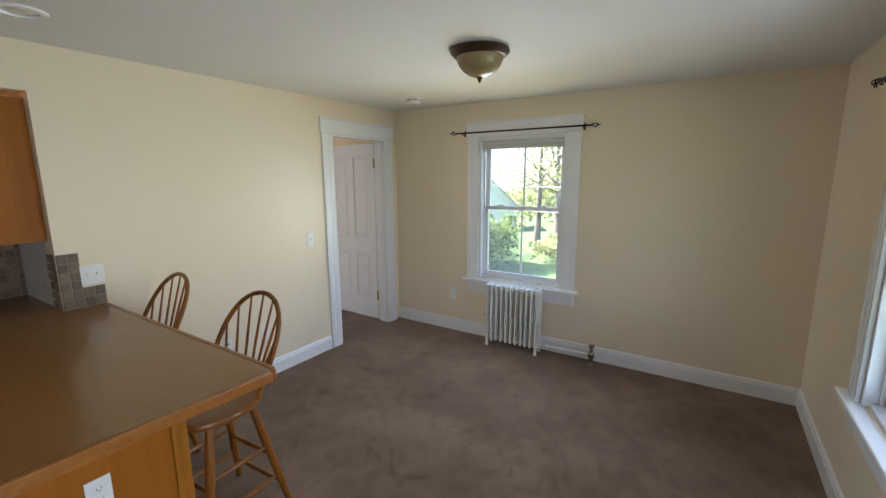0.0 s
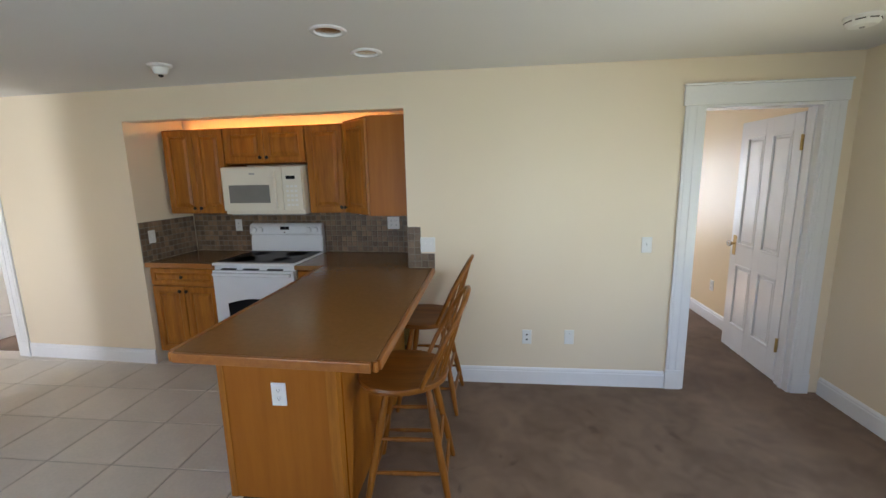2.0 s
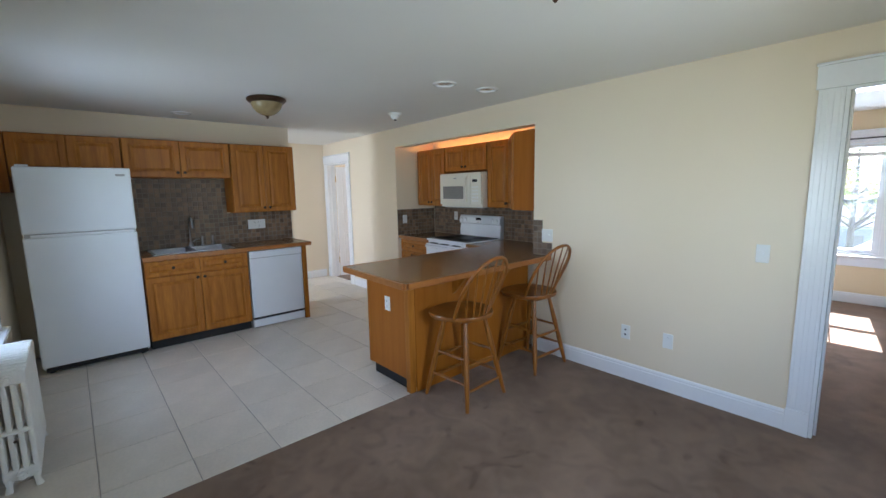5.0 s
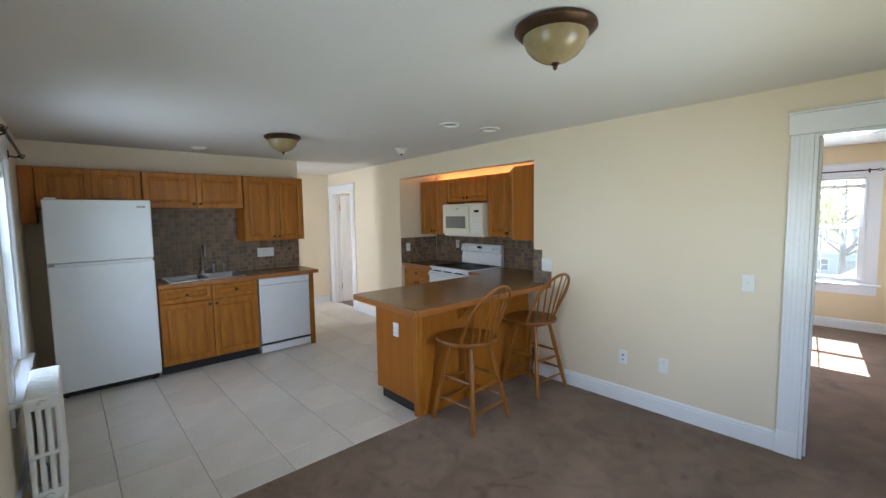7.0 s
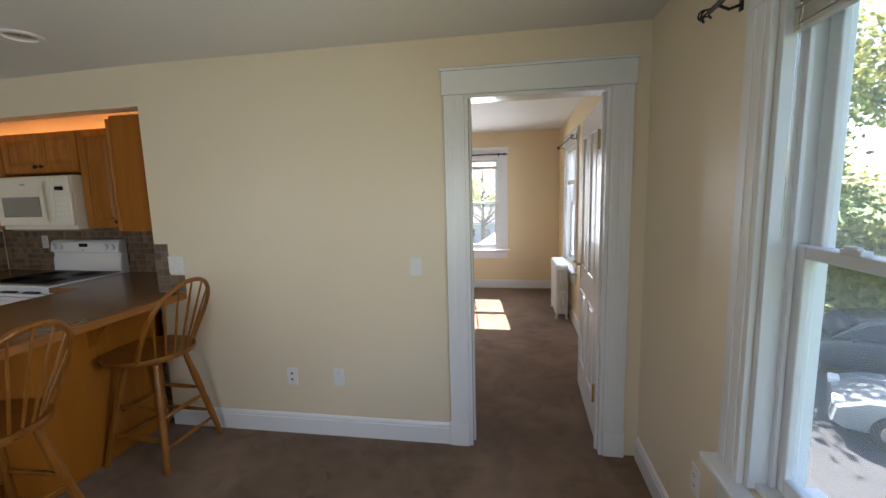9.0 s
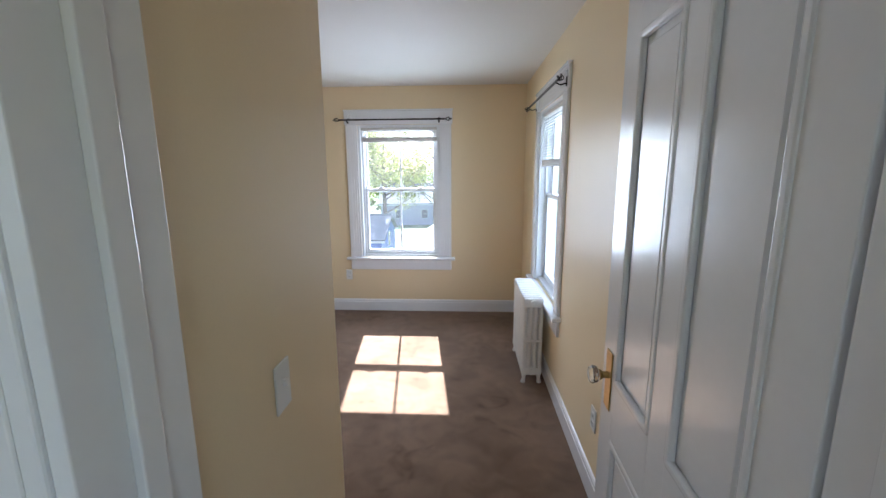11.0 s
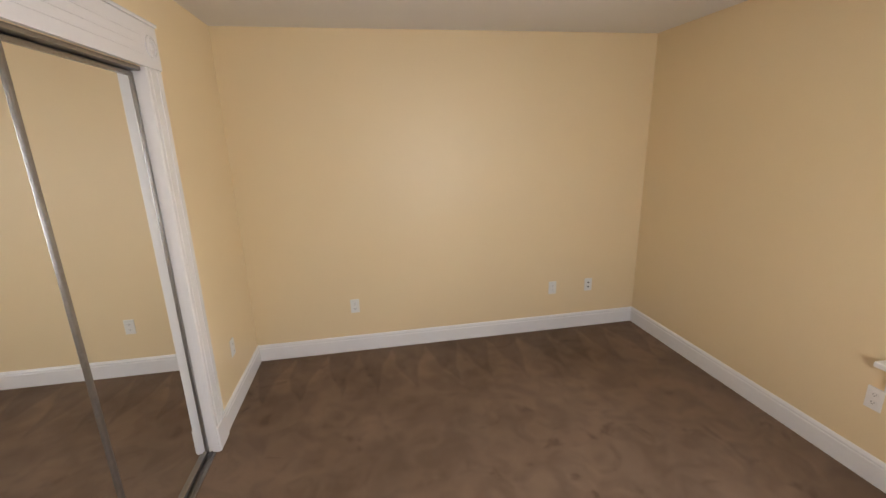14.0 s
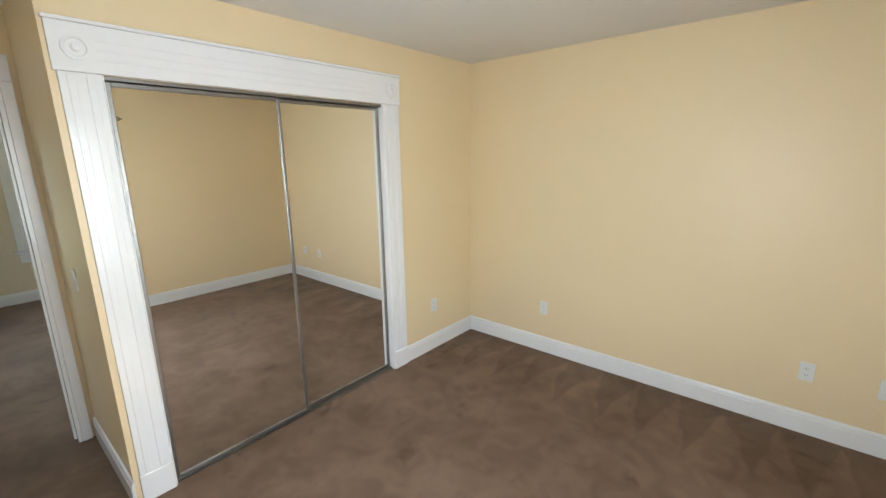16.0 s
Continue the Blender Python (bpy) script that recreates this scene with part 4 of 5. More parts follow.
part("toe_kick", box(PX0 + 0.03, PX1 - 0.056, PY + 0.03, -0.01, 0.0, 0.0995), TOE, pen)
for y in (-1.0, -0.45):
    part("bracket", prism([(0, 0), (0.15, 0), (0.15, -0.03), (0.03, -0.16), (0, -0.18)], -0.012, 0.012, m=T(PX1 + 0.006, y, CTR - 0.043) @ Matrix.Rotation(radians(90), 4, "X")), CABINET, pen)
for i in range(3):
    panel_front(pen, T(PX0 + 0.019, PY + 0.50 + 0.46 * i, 0.115) @ Matrix.Rotation(radians(-90), 4, "Z"), 0.44, 0.56, knob=(0.03, 0.51))
    panel_front(pen, T(PX0 + 0.019, PY + 0.50 + 0.46 * i, 0.695) @ Matrix.Rotation(radians(-90), 4, "Z"), 0.44, 0.15, "drawer_front", knob=(0.22, 0.075))
wall_plate("outlet", T(-2.43, PY - 0.0005, 0.665), "white duplex outlet on the peninsula end panel", "outlet")

ctop = thing("peninsula_worktop", "glossy brown laminate bar top with wooden edging", "worktop")
ax, ay = kit(-0.980, 0.008)
bx, by = kit(-0.980, NICHE_D - 0.003)
cx_, cy_ = kit(-0.004, NICHE_D - 0.003)
TL, TR = Vector((-2.802, -1.618)), Vector((-1.9, -1.658))   # the two free corners
C = 0.012
outline = [(TL.x, TL.y + C), (TL.x + C, TL.y), (TR.x - C, TR.y), (TR.x, TR.y + C), (-1.895, -0.003), (-2.079, -0.003), (cx_, cy_), (bx, by), (ax, ay), (TL.x, ay)]
part("top", prism(outline, CTR - 0.038, CTR, 0.002), COUNTER, ctop)
e = 0.022


def edging(a, b):
    a, b = Vector(a), Vector(b)
    d = (b - a)
    mm = T(a.x, a.y, 0) @ Matrix.Rotation(math.atan2(d.y, d.x), 4, "Z")
    part("edge_strip", box(0, d.length, -e, -0.0005, CTR - 0.042, CTR + 0.0015, 0.005, m=mm), EDGE_WOOD, ctop)


edging((TL.x + C, TL.y - 0.0005), (TR.x - C, TR.y - 0.0005))
edging((TR.x - C, TR.y - 0.0005), (TR.x + 0.0005, TR.y + C))
edging((TR.x + 0.0005, TR.y + C), (-1.895, -0.003))
edging((TL.x - 0.0005, ay), (TL.x - 0.0005, TL.y + C))
edging((TL.x - 0.0005, TL.y + C), (TL.x + C, TL.y - 0.0005))


# mosaic backsplash
def mosaic(name, m, w, h, label, pitch=0.0505, skip=None, single=False):
    """Small square stone tiles on a grout bed: back on y = 0, the room at -y."""
    th = thing(name, label, "backsplash", kind="structure", m=m)
    nx, nz = max(1, round(w / pitch)), max(1, round(h / pitch))
    px, pz = w / nx, h / nz
    part("grout_bed", box(0, w, -0.005, -0.0005, 0, h), MOSAIC_GROUT, th)
    bm = bmesh.new()
    rng = random.Random(7)
    for i in range(nx):
        for k in range(nz):
            g = 0.0024
            d = 0.0085 + rng.uniform(-0.0008, 0.0012)
            x0, x1, z0, z1 = i * px + g, (i + 1) * px - g, k * pz + g, (k + 1) * pz - g
            c = 0.003
            lo = [(x0, -0.004, z0), (x1, -0.004, z0), (x1, -0.004, z1), (x0, -0.004, z1)]
            hi = [(x0 + c, -d, z0 + c), (x1 - c, -d, z0 + c), (x1 - c, -d, z1 - c), (x0 + c, -d, z1 - c)]
            if single:
                one = bmesh.new()
                vs = [one.verts.new(p) for p in lo + hi]
                one.faces.new((vs[4], vs[5], vs[6], vs[7]))
                for q in range(4):
                    one.faces.new((vs[q], vs[(q + 1) % 4], vs[4 + (q + 1) % 4], vs[4 + q]))
                part("tile", one, MOSAIC_ONE, th)
                continue
            vs = [bm.verts.new(p) for p in lo + hi]
            bm.faces.new((vs[4], vs[5], vs[6], vs[7]))
            for q in range(4):
                bm.faces.new((vs[q], vs[(q + 1) % 4], vs[4 + (q + 1) % 4], vs[4 + q]))
    if single:
        bm.free()
    else:
        tagged(part("tiles", bm, MOSAIC, th), kind="stuff")
    return th


MOSAIC_ONE = mat("mosaic_stone_piece", (0.16, 0.112, 0.078), 0.45, spread=0.12, scale=30, fine=120, bump=0.3, piece=0.28)
mosaic("backsplash_1", KITCHEN @ T(-NICHE_W + 0.009, NICHE_D, CTR + 0.001), NICHE_W - 0.018, CZ0 - CTR - 0.002, "brown tumbled-stone mosaic backsplash behind the stove")
mosaic("backsplash_2", KITCHEN @ T(-NICHE_W, 0.005, CTR + 0.001) @ Matrix.Rotation(radians(90), 4, "Z"), NICHE_D - 0.015, 0.355, "brown tumbled-stone mosaic on the niche side wall")
mosaic("backsplash_3", KITCHEN @ T(0, NICHE_D - 0.01, CTR + 0.001) @ Matrix.Rotation(radians(-90), 4, "Z"), NICHE_D - 0.015, 0.325, "brown tumbled-stone mosaic on the niche side wall")
mosaic("backsplash_4", T(-2.079, 0, CTR + 0.001), 0.10, 0.323, "brown stone mosaic strip stepping onto the wall", single=True)
mosaic("backsplash_5", T(-1.978, 0, CTR + 0.001), 0.105, 0.115, "brown stone mosaic strip above the bar top", single=True)
mosaic("backsplash_6", T(WEST, -2.83, CTR_W + 0.001) @ Matrix.Rotation(radians(90), 4, "Z"), 0.98, 0.775, "brown tumbled-stone mosaic above the sink")
mosaic("backsplash_7", T(WEST, -1.849, CTR_W + 0.001) @ Matrix.Rotation(radians(90), 4, "Z"), 0.78, 0.37, "brown tumbled-stone mosaic above the dishwasher")
wall_plate("switch_plate", T(-1.925, 0, 1.125), "white double switch plate on the cream wall", "switch", w=0.116)
wall_plate("outlet", KITCHEN @ T(-0.30, NICHE_D - 0.010, 1.22), "white double outlet on the mosaic", "outlet", w=0.116)
wall_plate("outlet", KITCHEN @ T(-1.90, NICHE_D - 0.010, 1.20), "white outlet on the mosaic", "outlet")
wall_plate("switch_plate", KITCHEN @ T(-NICHE_W + 0.010, 0.12, 1.16) @ Matrix.Rotation(radians(90), 4, "Z"), "white switch plate on the niche side wall", "switch")
wall_plate("outlet", T(WEST + 0.010, -1.52, 1.17) @ Matrix.Rotation(radians(90), 4, "Z"), "wide white outlet plate on the mosaic", "outlet", w=0.21)

# sink wall: x runs along the wall from south to north
SW = T(WEST, 0, 0) @ Matrix.Rotation(radians(90), 4, "Z")   # local x = world y, local -y = world +x
wall_cabinet(SW @ T(-1.855, 0, 1.335), 0.735, 0.785, 0.315, 2, "honey maple wall cabinet with two raised-panel doors")
wall_cabinet(SW @ T(-2.84, 0, 1.735), 0.98, 0.385, 0.315, 2, "short maple wall cabinet above the sink")
wall_cabinet(SW @ T(-3.64, 0, 1.735), 0.795, 0.385, 0.315, 2, "short maple wall cabinet above the refrigerator")
fl = thing("filler_panel", "maple filler strip beside a wall cabinet", "panel", m=SW @ T(-3.745, 0, 1.60))
part("strip", box(0, 0.10, -0.315, -0.001, 0, 0.52, 0.002), CABINET_SIDE, fl)
base_cabinet(SW @ T(-2.80, -0.001, 0), 0.965, CTR_W - 0.04, 0.60, 2, 2, "maple sink cabinet with two false drawers and two doors")


def dishwasher(m):
    th = thing("dishwasher", "white built-in dishwasher with a recessed pull", "dishwasher", m=m)
    w, d, h = 0.615, 0.60, CTR_W - 0.045
    part("body", box(0.002, w - 0.002, -d + 0.02, -0.001, 0.05, h), APPLIANCE, th)
    door = part("door", box(0.004, w - 0.004, -d - 0.015, -d + 0.019, 0.13, h - 0.005, 0.008), APPLIANCE, th)
    # black line on the door face, painted shadow under the control strip
    part("strip_shade_line", box(0.006, w - 0.006, -d - 0.0158, -d - 0.0145, h - 0.089, h - 0.0855), SLOT, door)
    part("control_strip", box(0.006, w - 0.006, -d - 0.021, -d - 0.0155, h - 0.085, h - 0.008, 0.002), APPLIANCE, door)
    part("pull", prism([(w / 2 - 0.14, 0.0)] + [(w / 2 - 0.14 + 0.28 * k / 8, -0.028 - 0.014 * math.sin(math.pi * k / 8)) for k in range(9)] + [(w / 2 + 0.14, 0.0)], 0, 0.0105, m=T(0, -d - 0.0145, h - 0.035) @ Matrix.Rotation(radians(90), 4, "X")), FRIDGE_W, door, "recessed white pull")
    part("badge", box(0.04, 0.13, -d - 0.0165, -d - 0.014, h - 0.055, h - 0.04), GREYPRINT, door)
    part("dial", rod((w - 0.045, -d - 0.018, h - 0.05), (w - 0.045, -d - 0.014, h - 0.05), 0.011, n=14), GREYPRINT, door)
    # black strip set into the gap as its shade
    part("kick_gap_shade", box(0.004, w - 0.004, -d + 0.012, -d + 0.0195, 0.1005, 0.1295), SLOT, th)
    part("kick_plate", box(0.004, w - 0.004, -d - 0.004, -d + 0.03, 0.015, 0.10, 0.003), APPLIANCE, th)
    return th


dishwasher(SW @ T(-1.825, -0.001, 0))
ep = thing("end_panel", "maple end panel beside the dishwasher", "panel", m=SW @ T(-1.206, 0, 0))
part("panel", box(0, 0.055, -0.61, -0.001, 0, CTR_W - 0.042, 0.003), CABINET, ep)
wt = thing("sink_worktop", "brown laminate worktop with a wooden front edge", "worktop", m=SW)
CUT = (-2.68, -1.96, -0.52, -0.10)
for x0, x1, y0, y1 in ((-2.805, CUT[0], -0.62, -0.002), (CUT[1], -1.113, -0.62, -0.002), (CUT[0], CUT[1], -0.62, CUT[2]), (CUT[0], CUT[1], CUT[3], -0.002)):
    part("top", box(x0, x1, y0, y1, CTR_W - 0.038, CTR_W), COUNTER, wt)
part("front_edge", box(-2.805, -1.091, -0.642, -0.6205, CTR_W - 0.042, CTR_W + 0.001, 0.004), EDGE_WOOD, wt)
part("end_edge", box(-1.1125, -1.091, -0.62, -0.002, CTR_W - 0.042, CTR_W + 0.001, 0.004), EDGE_WOOD, wt)
sk = thing("sink", "double-bowl stainless steel kitchen sink", "sink", m=SW @ T(0, 0, CTR_W))
x0, x1, y0, y1 = CUT
for a, b in ((x0 + 0.001, -2.34), (-2.30, x1 - 0.001)):
    bm = box(a, b, y0 + 0.001, y1 - 0.001, -0.17, -0.165)
    for p in ((a, a + 0.004, y0, y1), (b - 0.004, b, y0, y1), (a, b, y0 + 0.001, y0 + 0.005), (a, b, y1 - 0.005, y1 - 0.001)):
        box(p[0], p[1], max(p[2], y0 + 0.001), min(p[3], y1 - 0.001), -0.165, 0.002, bm=bm)
    part("bowl", bm, SINK, sk)
bm = box(x0 - 0.018, x1 + 0.018, y0 - 0.018, y0 + 0.006, 0.001, 0.008, 0.002)
box(x0 - 0.018, x1 + 0.018, y1 - 0.006, y1 + 0.055, 0.001, 0.008, 0.002, bm=bm)
box(x0 - 0.018, x0 + 0.006, y0 + 0.006, y1 - 0.006, 0.001, 0.008, 0.002, bm=bm)
box(x1 - 0.006, x1 + 0.018, y0 + 0.006, y1 - 0.006, 0.001, 0.008, 0.002, bm=bm)
box(-2.345, -2.295, y0 + 0.006, y1 - 0.006, 0.001, 0.008, 0.002, bm=bm)
part("rim", bm, SINK, sk)
fc = thing("faucet", "brushed metal gooseneck kitchen faucet", "faucet", m=SW @ T(-2.28, -0.075, CTR_W + 0.0085))
part("spout", sweep([(0, 0, 0), (0, 0, 0.22), (0, -0.02, 0.30), (0, -0.08, 0.345), (0, -0.15, 0.32), (0, -0.17, 0.25), (0, -0.17, 0.22)], 0.011, 10), STEEL_TRACK, fc, smooth=True)
part("base", lathe([(0.026, 0), (0.024, 0.02), (0.013, 0.05)], 16), STEEL_TRACK, fc, smooth=True)
part("lever", sweep([(0.018, 0, 0.05), (0.05, 0, 0.075), (0.09, 0, 0.085)], 0.006, 8), STEEL_TRACK, fc, smooth=True)
for x, nm, lab in ((-2.16, "side_sprayer", "dark side sprayer beside the faucet"), (-2.05, "soap_dispenser", "metal soap dispenser beside the faucet")):
    sp = thing(nm, lab, nm.replace("_", " "), m=SW @ T(x, -0.075, CTR_W + 0.0085))
    part("base", lathe([(0.02, 0), (0.018, 0.015), (0.011, 0.03)], 14), STEEL_TRACK, sp, smooth=True)
    part("head", lathe([(0.009, 0.03), (0.012, 0.06), (0.014, 0.10), (0.008, 0.115)], 12), STEEL_TRACK, sp, smooth=True)


def refrigerator(m):
    th = thing("refrigerator", "white top-freezer refrigerator with flat doors", "refrigerator", m=m)
    w, d, h, sp = 0.785, 0.56, 1.81, 1.235
    part("cabinet", box(0.004, w - 0.004, -d, -0.03, 0.03, h - 0.012, 0.006), FRIDGE_W, th)
    fr = part("freezer_door", box(0, w, -d - 0.062, -d - 0.004, sp + 0.008, h, 0.012), FRIDGE_W, th)
    lo = part("fridge_door", box(0, w, -d - 0.062, -d - 0.004, 0.06, sp - 0.022, 0.012), FRIDGE_W, th)
    part("gasket", box(0.012, w - 0.012, -d - 0.05, -d - 0.001, 0.065, h - 0.02), GREYPRINT, th)
    part("pull_ledge", box(0.05, w - 0.02, -d - 0.066, -d - 0.02, sp - 0.0215, sp + 0.002, 0.004), APPLIANCE, lo, "recessed white pull ledge")
    part("badge", box(w - 0.115, w - 0.045, -d - 0.0645, -d - 0.061, h - 0.075, h - 0.055), GREYPRINT, fr)
    part("hinge_cover", box(0.02, 0.10, -d - 0.05, -d + 0.03, h + 0.0005, h + 0.018, 0.004), APPLIANCE, th)
    part("base_grille", box(0.02, w - 0.02, -d - 0.02, -d + 0.02, 0.012, 0.056, 0.003), TOE, th)
    for x in (0.06, w - 0.06):
        part("foot", rod((x, -d, 0), (x, -d, 0.03), 0.02, n=10), TOE, th)
    return th


refrigerator(SW @ T(-3.60, 0.0, 0))


# ---- bar stools ----
def bar_stool(m):
    """Windsor bar stool with a hoop back; the sitter faces -x, the back is at +x."""
    th = thing("bar_stool", "honey oak hoop-back Windsor bar stool at the counter", "stool", "bar stools", m)
    sz = 0.662
    n = 36
    ring = []
    for k in range(n):   # wide and square at the front, narrow behind
        c, s = math.cos(2 * math.pi * k / n), math.sin(2 * math.pi * k / n)
        ring.append((c * (0.205 if c > 0 else 0.262), 0.238 * math.copysign(abs(s) ** 0.82, s) * (1 - 0.14 * c)))
    bm = bmesh.new()
    layers = [(0.80, sz - 0.045), (0.97, sz - 0.032), (1.0, sz - 0.014), (0.985, sz - 0.002), (0.90, sz), (0.55, sz - 0.012), (0.2, sz - 0.015)]
    rows = [[bm.verts.new((x * s, y * s, z)) for x, y in ring] for s, z in layers]
    for a, b in zip(rows, rows[1:]):
        for k in range(n):
            bm.faces.new((a[k], a[(k + 1) % n], b[(k + 1) % n], b[k]))
    bm.faces.new(rows[0][::-1])
    bm.faces.new(rows[-1])
    part("seat", bm, OAK_X, th, smooth=True)
    part("swivel", lathe([(0.09, sz - 0.075), (0.10, sz - 0.07), (0.10, sz - 0.05), (0.09, sz - 0.046)], 18), OAK_X, th, smooth=True)
    feet = {}
    for sx in (-1, 1):
        for sy in (-1, 1):
            top, foot = Vector((sx * 0.105, sy * 0.105, sz - 0.06)), Vector((sx * 0.212, sy * 0.212, 0))
            pts = [top.lerp(foot, u) for u in [i / 10 for i in range(11)]]
            rad = [0.015, 0.017, 0.019, 0.021, 0.020, 0.017, 0.020, 0.020, 0.018, 0.016, 0.014]
            part("leg", sweep(pts, rad, 10), OAK, th, smooth=True)
            feet[sx, sy] = (top, foot)
    for u, pairs in ((0.50, (((-1, -1), (-1, 1)), ((1, -1), (1, 1)))), (0.42, (((-1, -1), (1, -1)), ((-1, 1), (1, 1)))), (0.78, (((-1, -1), (-1, 1)), ((1, -1), (1, 1)))), (0.70, (((-1, -1), (1, -1)), ((-1, 1), (1, 1))))):
        for a, b in pairs:
            p, q = feet[a][0].lerp(feet[a][1], u), feet[b][0].lerp(feet[b][1], u)
            part("stretcher", sweep([p.lerp(q, k / 6) for k in range(7)], [0.008, 0.010, 0.012, 0.0125, 0.012, 0.010, 0.008], 8), OAK, th, smooth=True)
    hoop = []
    for k in range(25):
        a = math.pi * k / 24
        y, z = 0.20 * math.cos(a) * (1 + 0.42 * math.sin(a)), 0.437 * math.sin(a) ** 0.85
        hoop.append((0.083 + 0.134 * math.sin(a) + 0.222 * z, y, sz - 0.008 + z))
    part("hoop", sweep(hoop, 0.0125, 10), OAK, th, smooth=True)
    for k in range(7):
        y = -0.126 + 0.042 * k
        a = math.pi * (0.80 - 0.60 * k / 6)
        yt, z = 0.20 * math.cos(a) * (1 + 0.42 * math.sin(a)), 0.437 * math.sin(a) ** 0.85
        xb, xt = 0.185 - 3.4 * y * y, 0.083 + 0.134 * math.sin(a) + 0.222 * z
        part("spindle", sweep([(xb + (xt - xb) * u, y + (yt - y) * u, sz - 0.006 + z * u) for u in (0, 0.25, 0.5, 0.75, 1)], [0.0055, 0.007, 0.0072, 0.006, 0.005], 7), OAK, th, smooth=True)
    return th


s1 = bar_stool(pose(-1.869, -1.140, 0, 0, 0, 3))
copy_thing(s1, pose(-1.884, -0.282, 0, 0, 0, -2))


# ---- radiators ----
def radiator(m, sections, label, h=0.64, depth=0.155, pitch=0.051):
    """Cast-iron column radiator along +x, wall at +y."""
    th = thing("radiator", label, "radiator", "radiators", m)
    cols = 4
    for i in range(sections):
        x = i * pitch + pitch / 2
        bm = bmesh.new()
        tips = i in (0, sections - 1)
        for c in range(cols):
            y = -depth / 2 + 0.018 + c * (depth - 0.036) / (cols - 1)
            box(x - 0.0112, x + 0.0112, y - 0.0135, y + 0.0135, 0.10, h - 0.05, 0.009, bm=bm)
        for z0, z1 in ((0.06, 0.125), (h * 0.5 - 0.015, h * 0.5 + 0.015), (h - 0.075, h)):
            box(x - 0.0148, x + 0.0148, -depth / 2 + 0.002, depth / 2 - 0.002, z0, z1, 0.014, bm=bm)
        if tips:
            for y in (-depth / 2 + 0.024, depth / 2 - 0.024):
                sweep([(x, y, 0.08), (x, y * 1.02, 0.035), (x, y * 1.12, 0.0)], [0.02, 0.013, 0.018], 8, bm)
        part("section", bm, RADIATOR, th)
    for z in (0.09, h - 0.037):
        part("hub", rod((0.0, 0, z), (sections * pitch, 0, z), 0.022, n=12), RADIATOR, th)
        part("plug", lathe([(0.024, 0), (0.022, 0.01), (0.012, 0.012), (0.011, 0.022)], 8, m=T(0, 0, z) @ Matrix.Rotation(radians(-90), 4, "Y")), RADIATOR, th)
    part("air_valve", rod((-0.03, 0, h * 0.45), (0.004, 0, h * 0.45), 0.008, n=8), CHROME, th, "small metal air valve")
    return th


radiator(T(EAST - 0.135, -1.25, 0) @ FACE_E, 11, "white cast-iron column radiator under the window")
radiator(T(EAST - 0.125, 3.24, 0) @ FACE_E, 12, "white cast-iron column radiator beside the bedroom window", h=0.665)
radiator(T(-2.72, SOUTH + 0.135, 0) @ FACE_S, 13, "cream cast-iron radiator under the south window", h=0.66)
pv = thing("radiator_pipe", "white painted heating pipe with a shut-off valve", "pipe")
part("pipe", sweep([(EAST - 0.135, -1.86, 0.09), (EAST - 0.12, -2.0, 0.085), (EAST - 0.10, -2.27, 0.085)], 0.014, 10), TRIM, pv, smooth=True)
part("valve_body", lathe([(0.025, 0.0), (0.018, 0.02), (0.02, 0.06), (0.032, 0.075), (0.032, 0.10), (0.018, 0.115), (0.016, 0.15), (0.026, 0.16), (0.026, 0.185), (0.01, 0.19)], 14, m=T(EAST - 0.10, -2.28, 0)), CHROME, pv, "tarnished metal valve", smooth=True)


# ---- ceiling fittings ----
def ceiling_lamp(x, y, z):
    th = thing("ceiling_lamp", "flush ceiling lamp, bronze pan and amber glass bowl, unlit", "ceiling lamp", "ceiling lamps", T(x, y, z))
    part("pan", lathe([(0.150, 0), (0.165, -0.008), (0.168, -0.022), (0.150, -0.040), (0.135, -0.046), (0.09, -0.046)], 32), BRONZE, th, smooth=True)
    bowl = [(0.132, -0.044), (0.130, -0.060), (0.118, -0.090), (0.095, -0.118), (0.062, -0.140), (0.025, -0.152), (0.004, -0.154)]
    part("bowl", lathe(bowl, 32), AMBER, th, "frosted amber glass bowl", smooth=True)
    part("finial", lathe([(0.016, -0.152), (0.018, -0.158), (0.010, -0.163), (0.011, -0.170), (0.006, -0.178), (0.001, -0.182)], 14), BRONZE, th, smooth=True)
    return th


ceiling_lamp(-0.615, -1.90, CEIL)
ceiling_lamp(-3.62, -1.865, CEIL)
ceiling_lamp(-0.87, 2.37, CEIL_BED)
for x, y in ((-2.19, -0.53), (-2.27, -0.94), (-4.82, -2.31)):
    th = thing("recessed_light", "white recessed ceiling downlight, unlit", "downlight", "recessed lights", T(x, y, CEIL))
    part("trim_ring", lathe([(0.095, -0.0005), (0.092, -0.008), (0.072, -0.010), (0.070, -0.003), (0.068, -0.0005)], 28), TRIM, th, smooth=True)
    part("reflector", lathe([(0.067, -0.0008), (0.05, -0.002), (0.03, -0.004), (0.001, -0.005)], 24), CHROME, th, smooth=True)
th = thing("smoke_detector", "white round smoke detector with dark vent slots", "smoke detector", m=T(0.41, -0.68, CEIL))
part("base", lathe([(0.078, -0.0005), (0.078, -0.012), (0.070, -0.014)], 30), PLATE, th, smooth=True)
cover = part("cover", lathe([(0.069, -0.0145), (0.067, -0.034), (0.056, -0.046), (0.020, -0.050), (0.001, -0.050)], 30), PLATE, th, smooth=True)
for k in range(8):
    part("vent_slot", box(-0.019, 0.019, 0.0655, 0.0695, -0.025, -0.020, m=Matrix.Rotation(radians(45 * k), 4, "Z")), SLOT, cover)
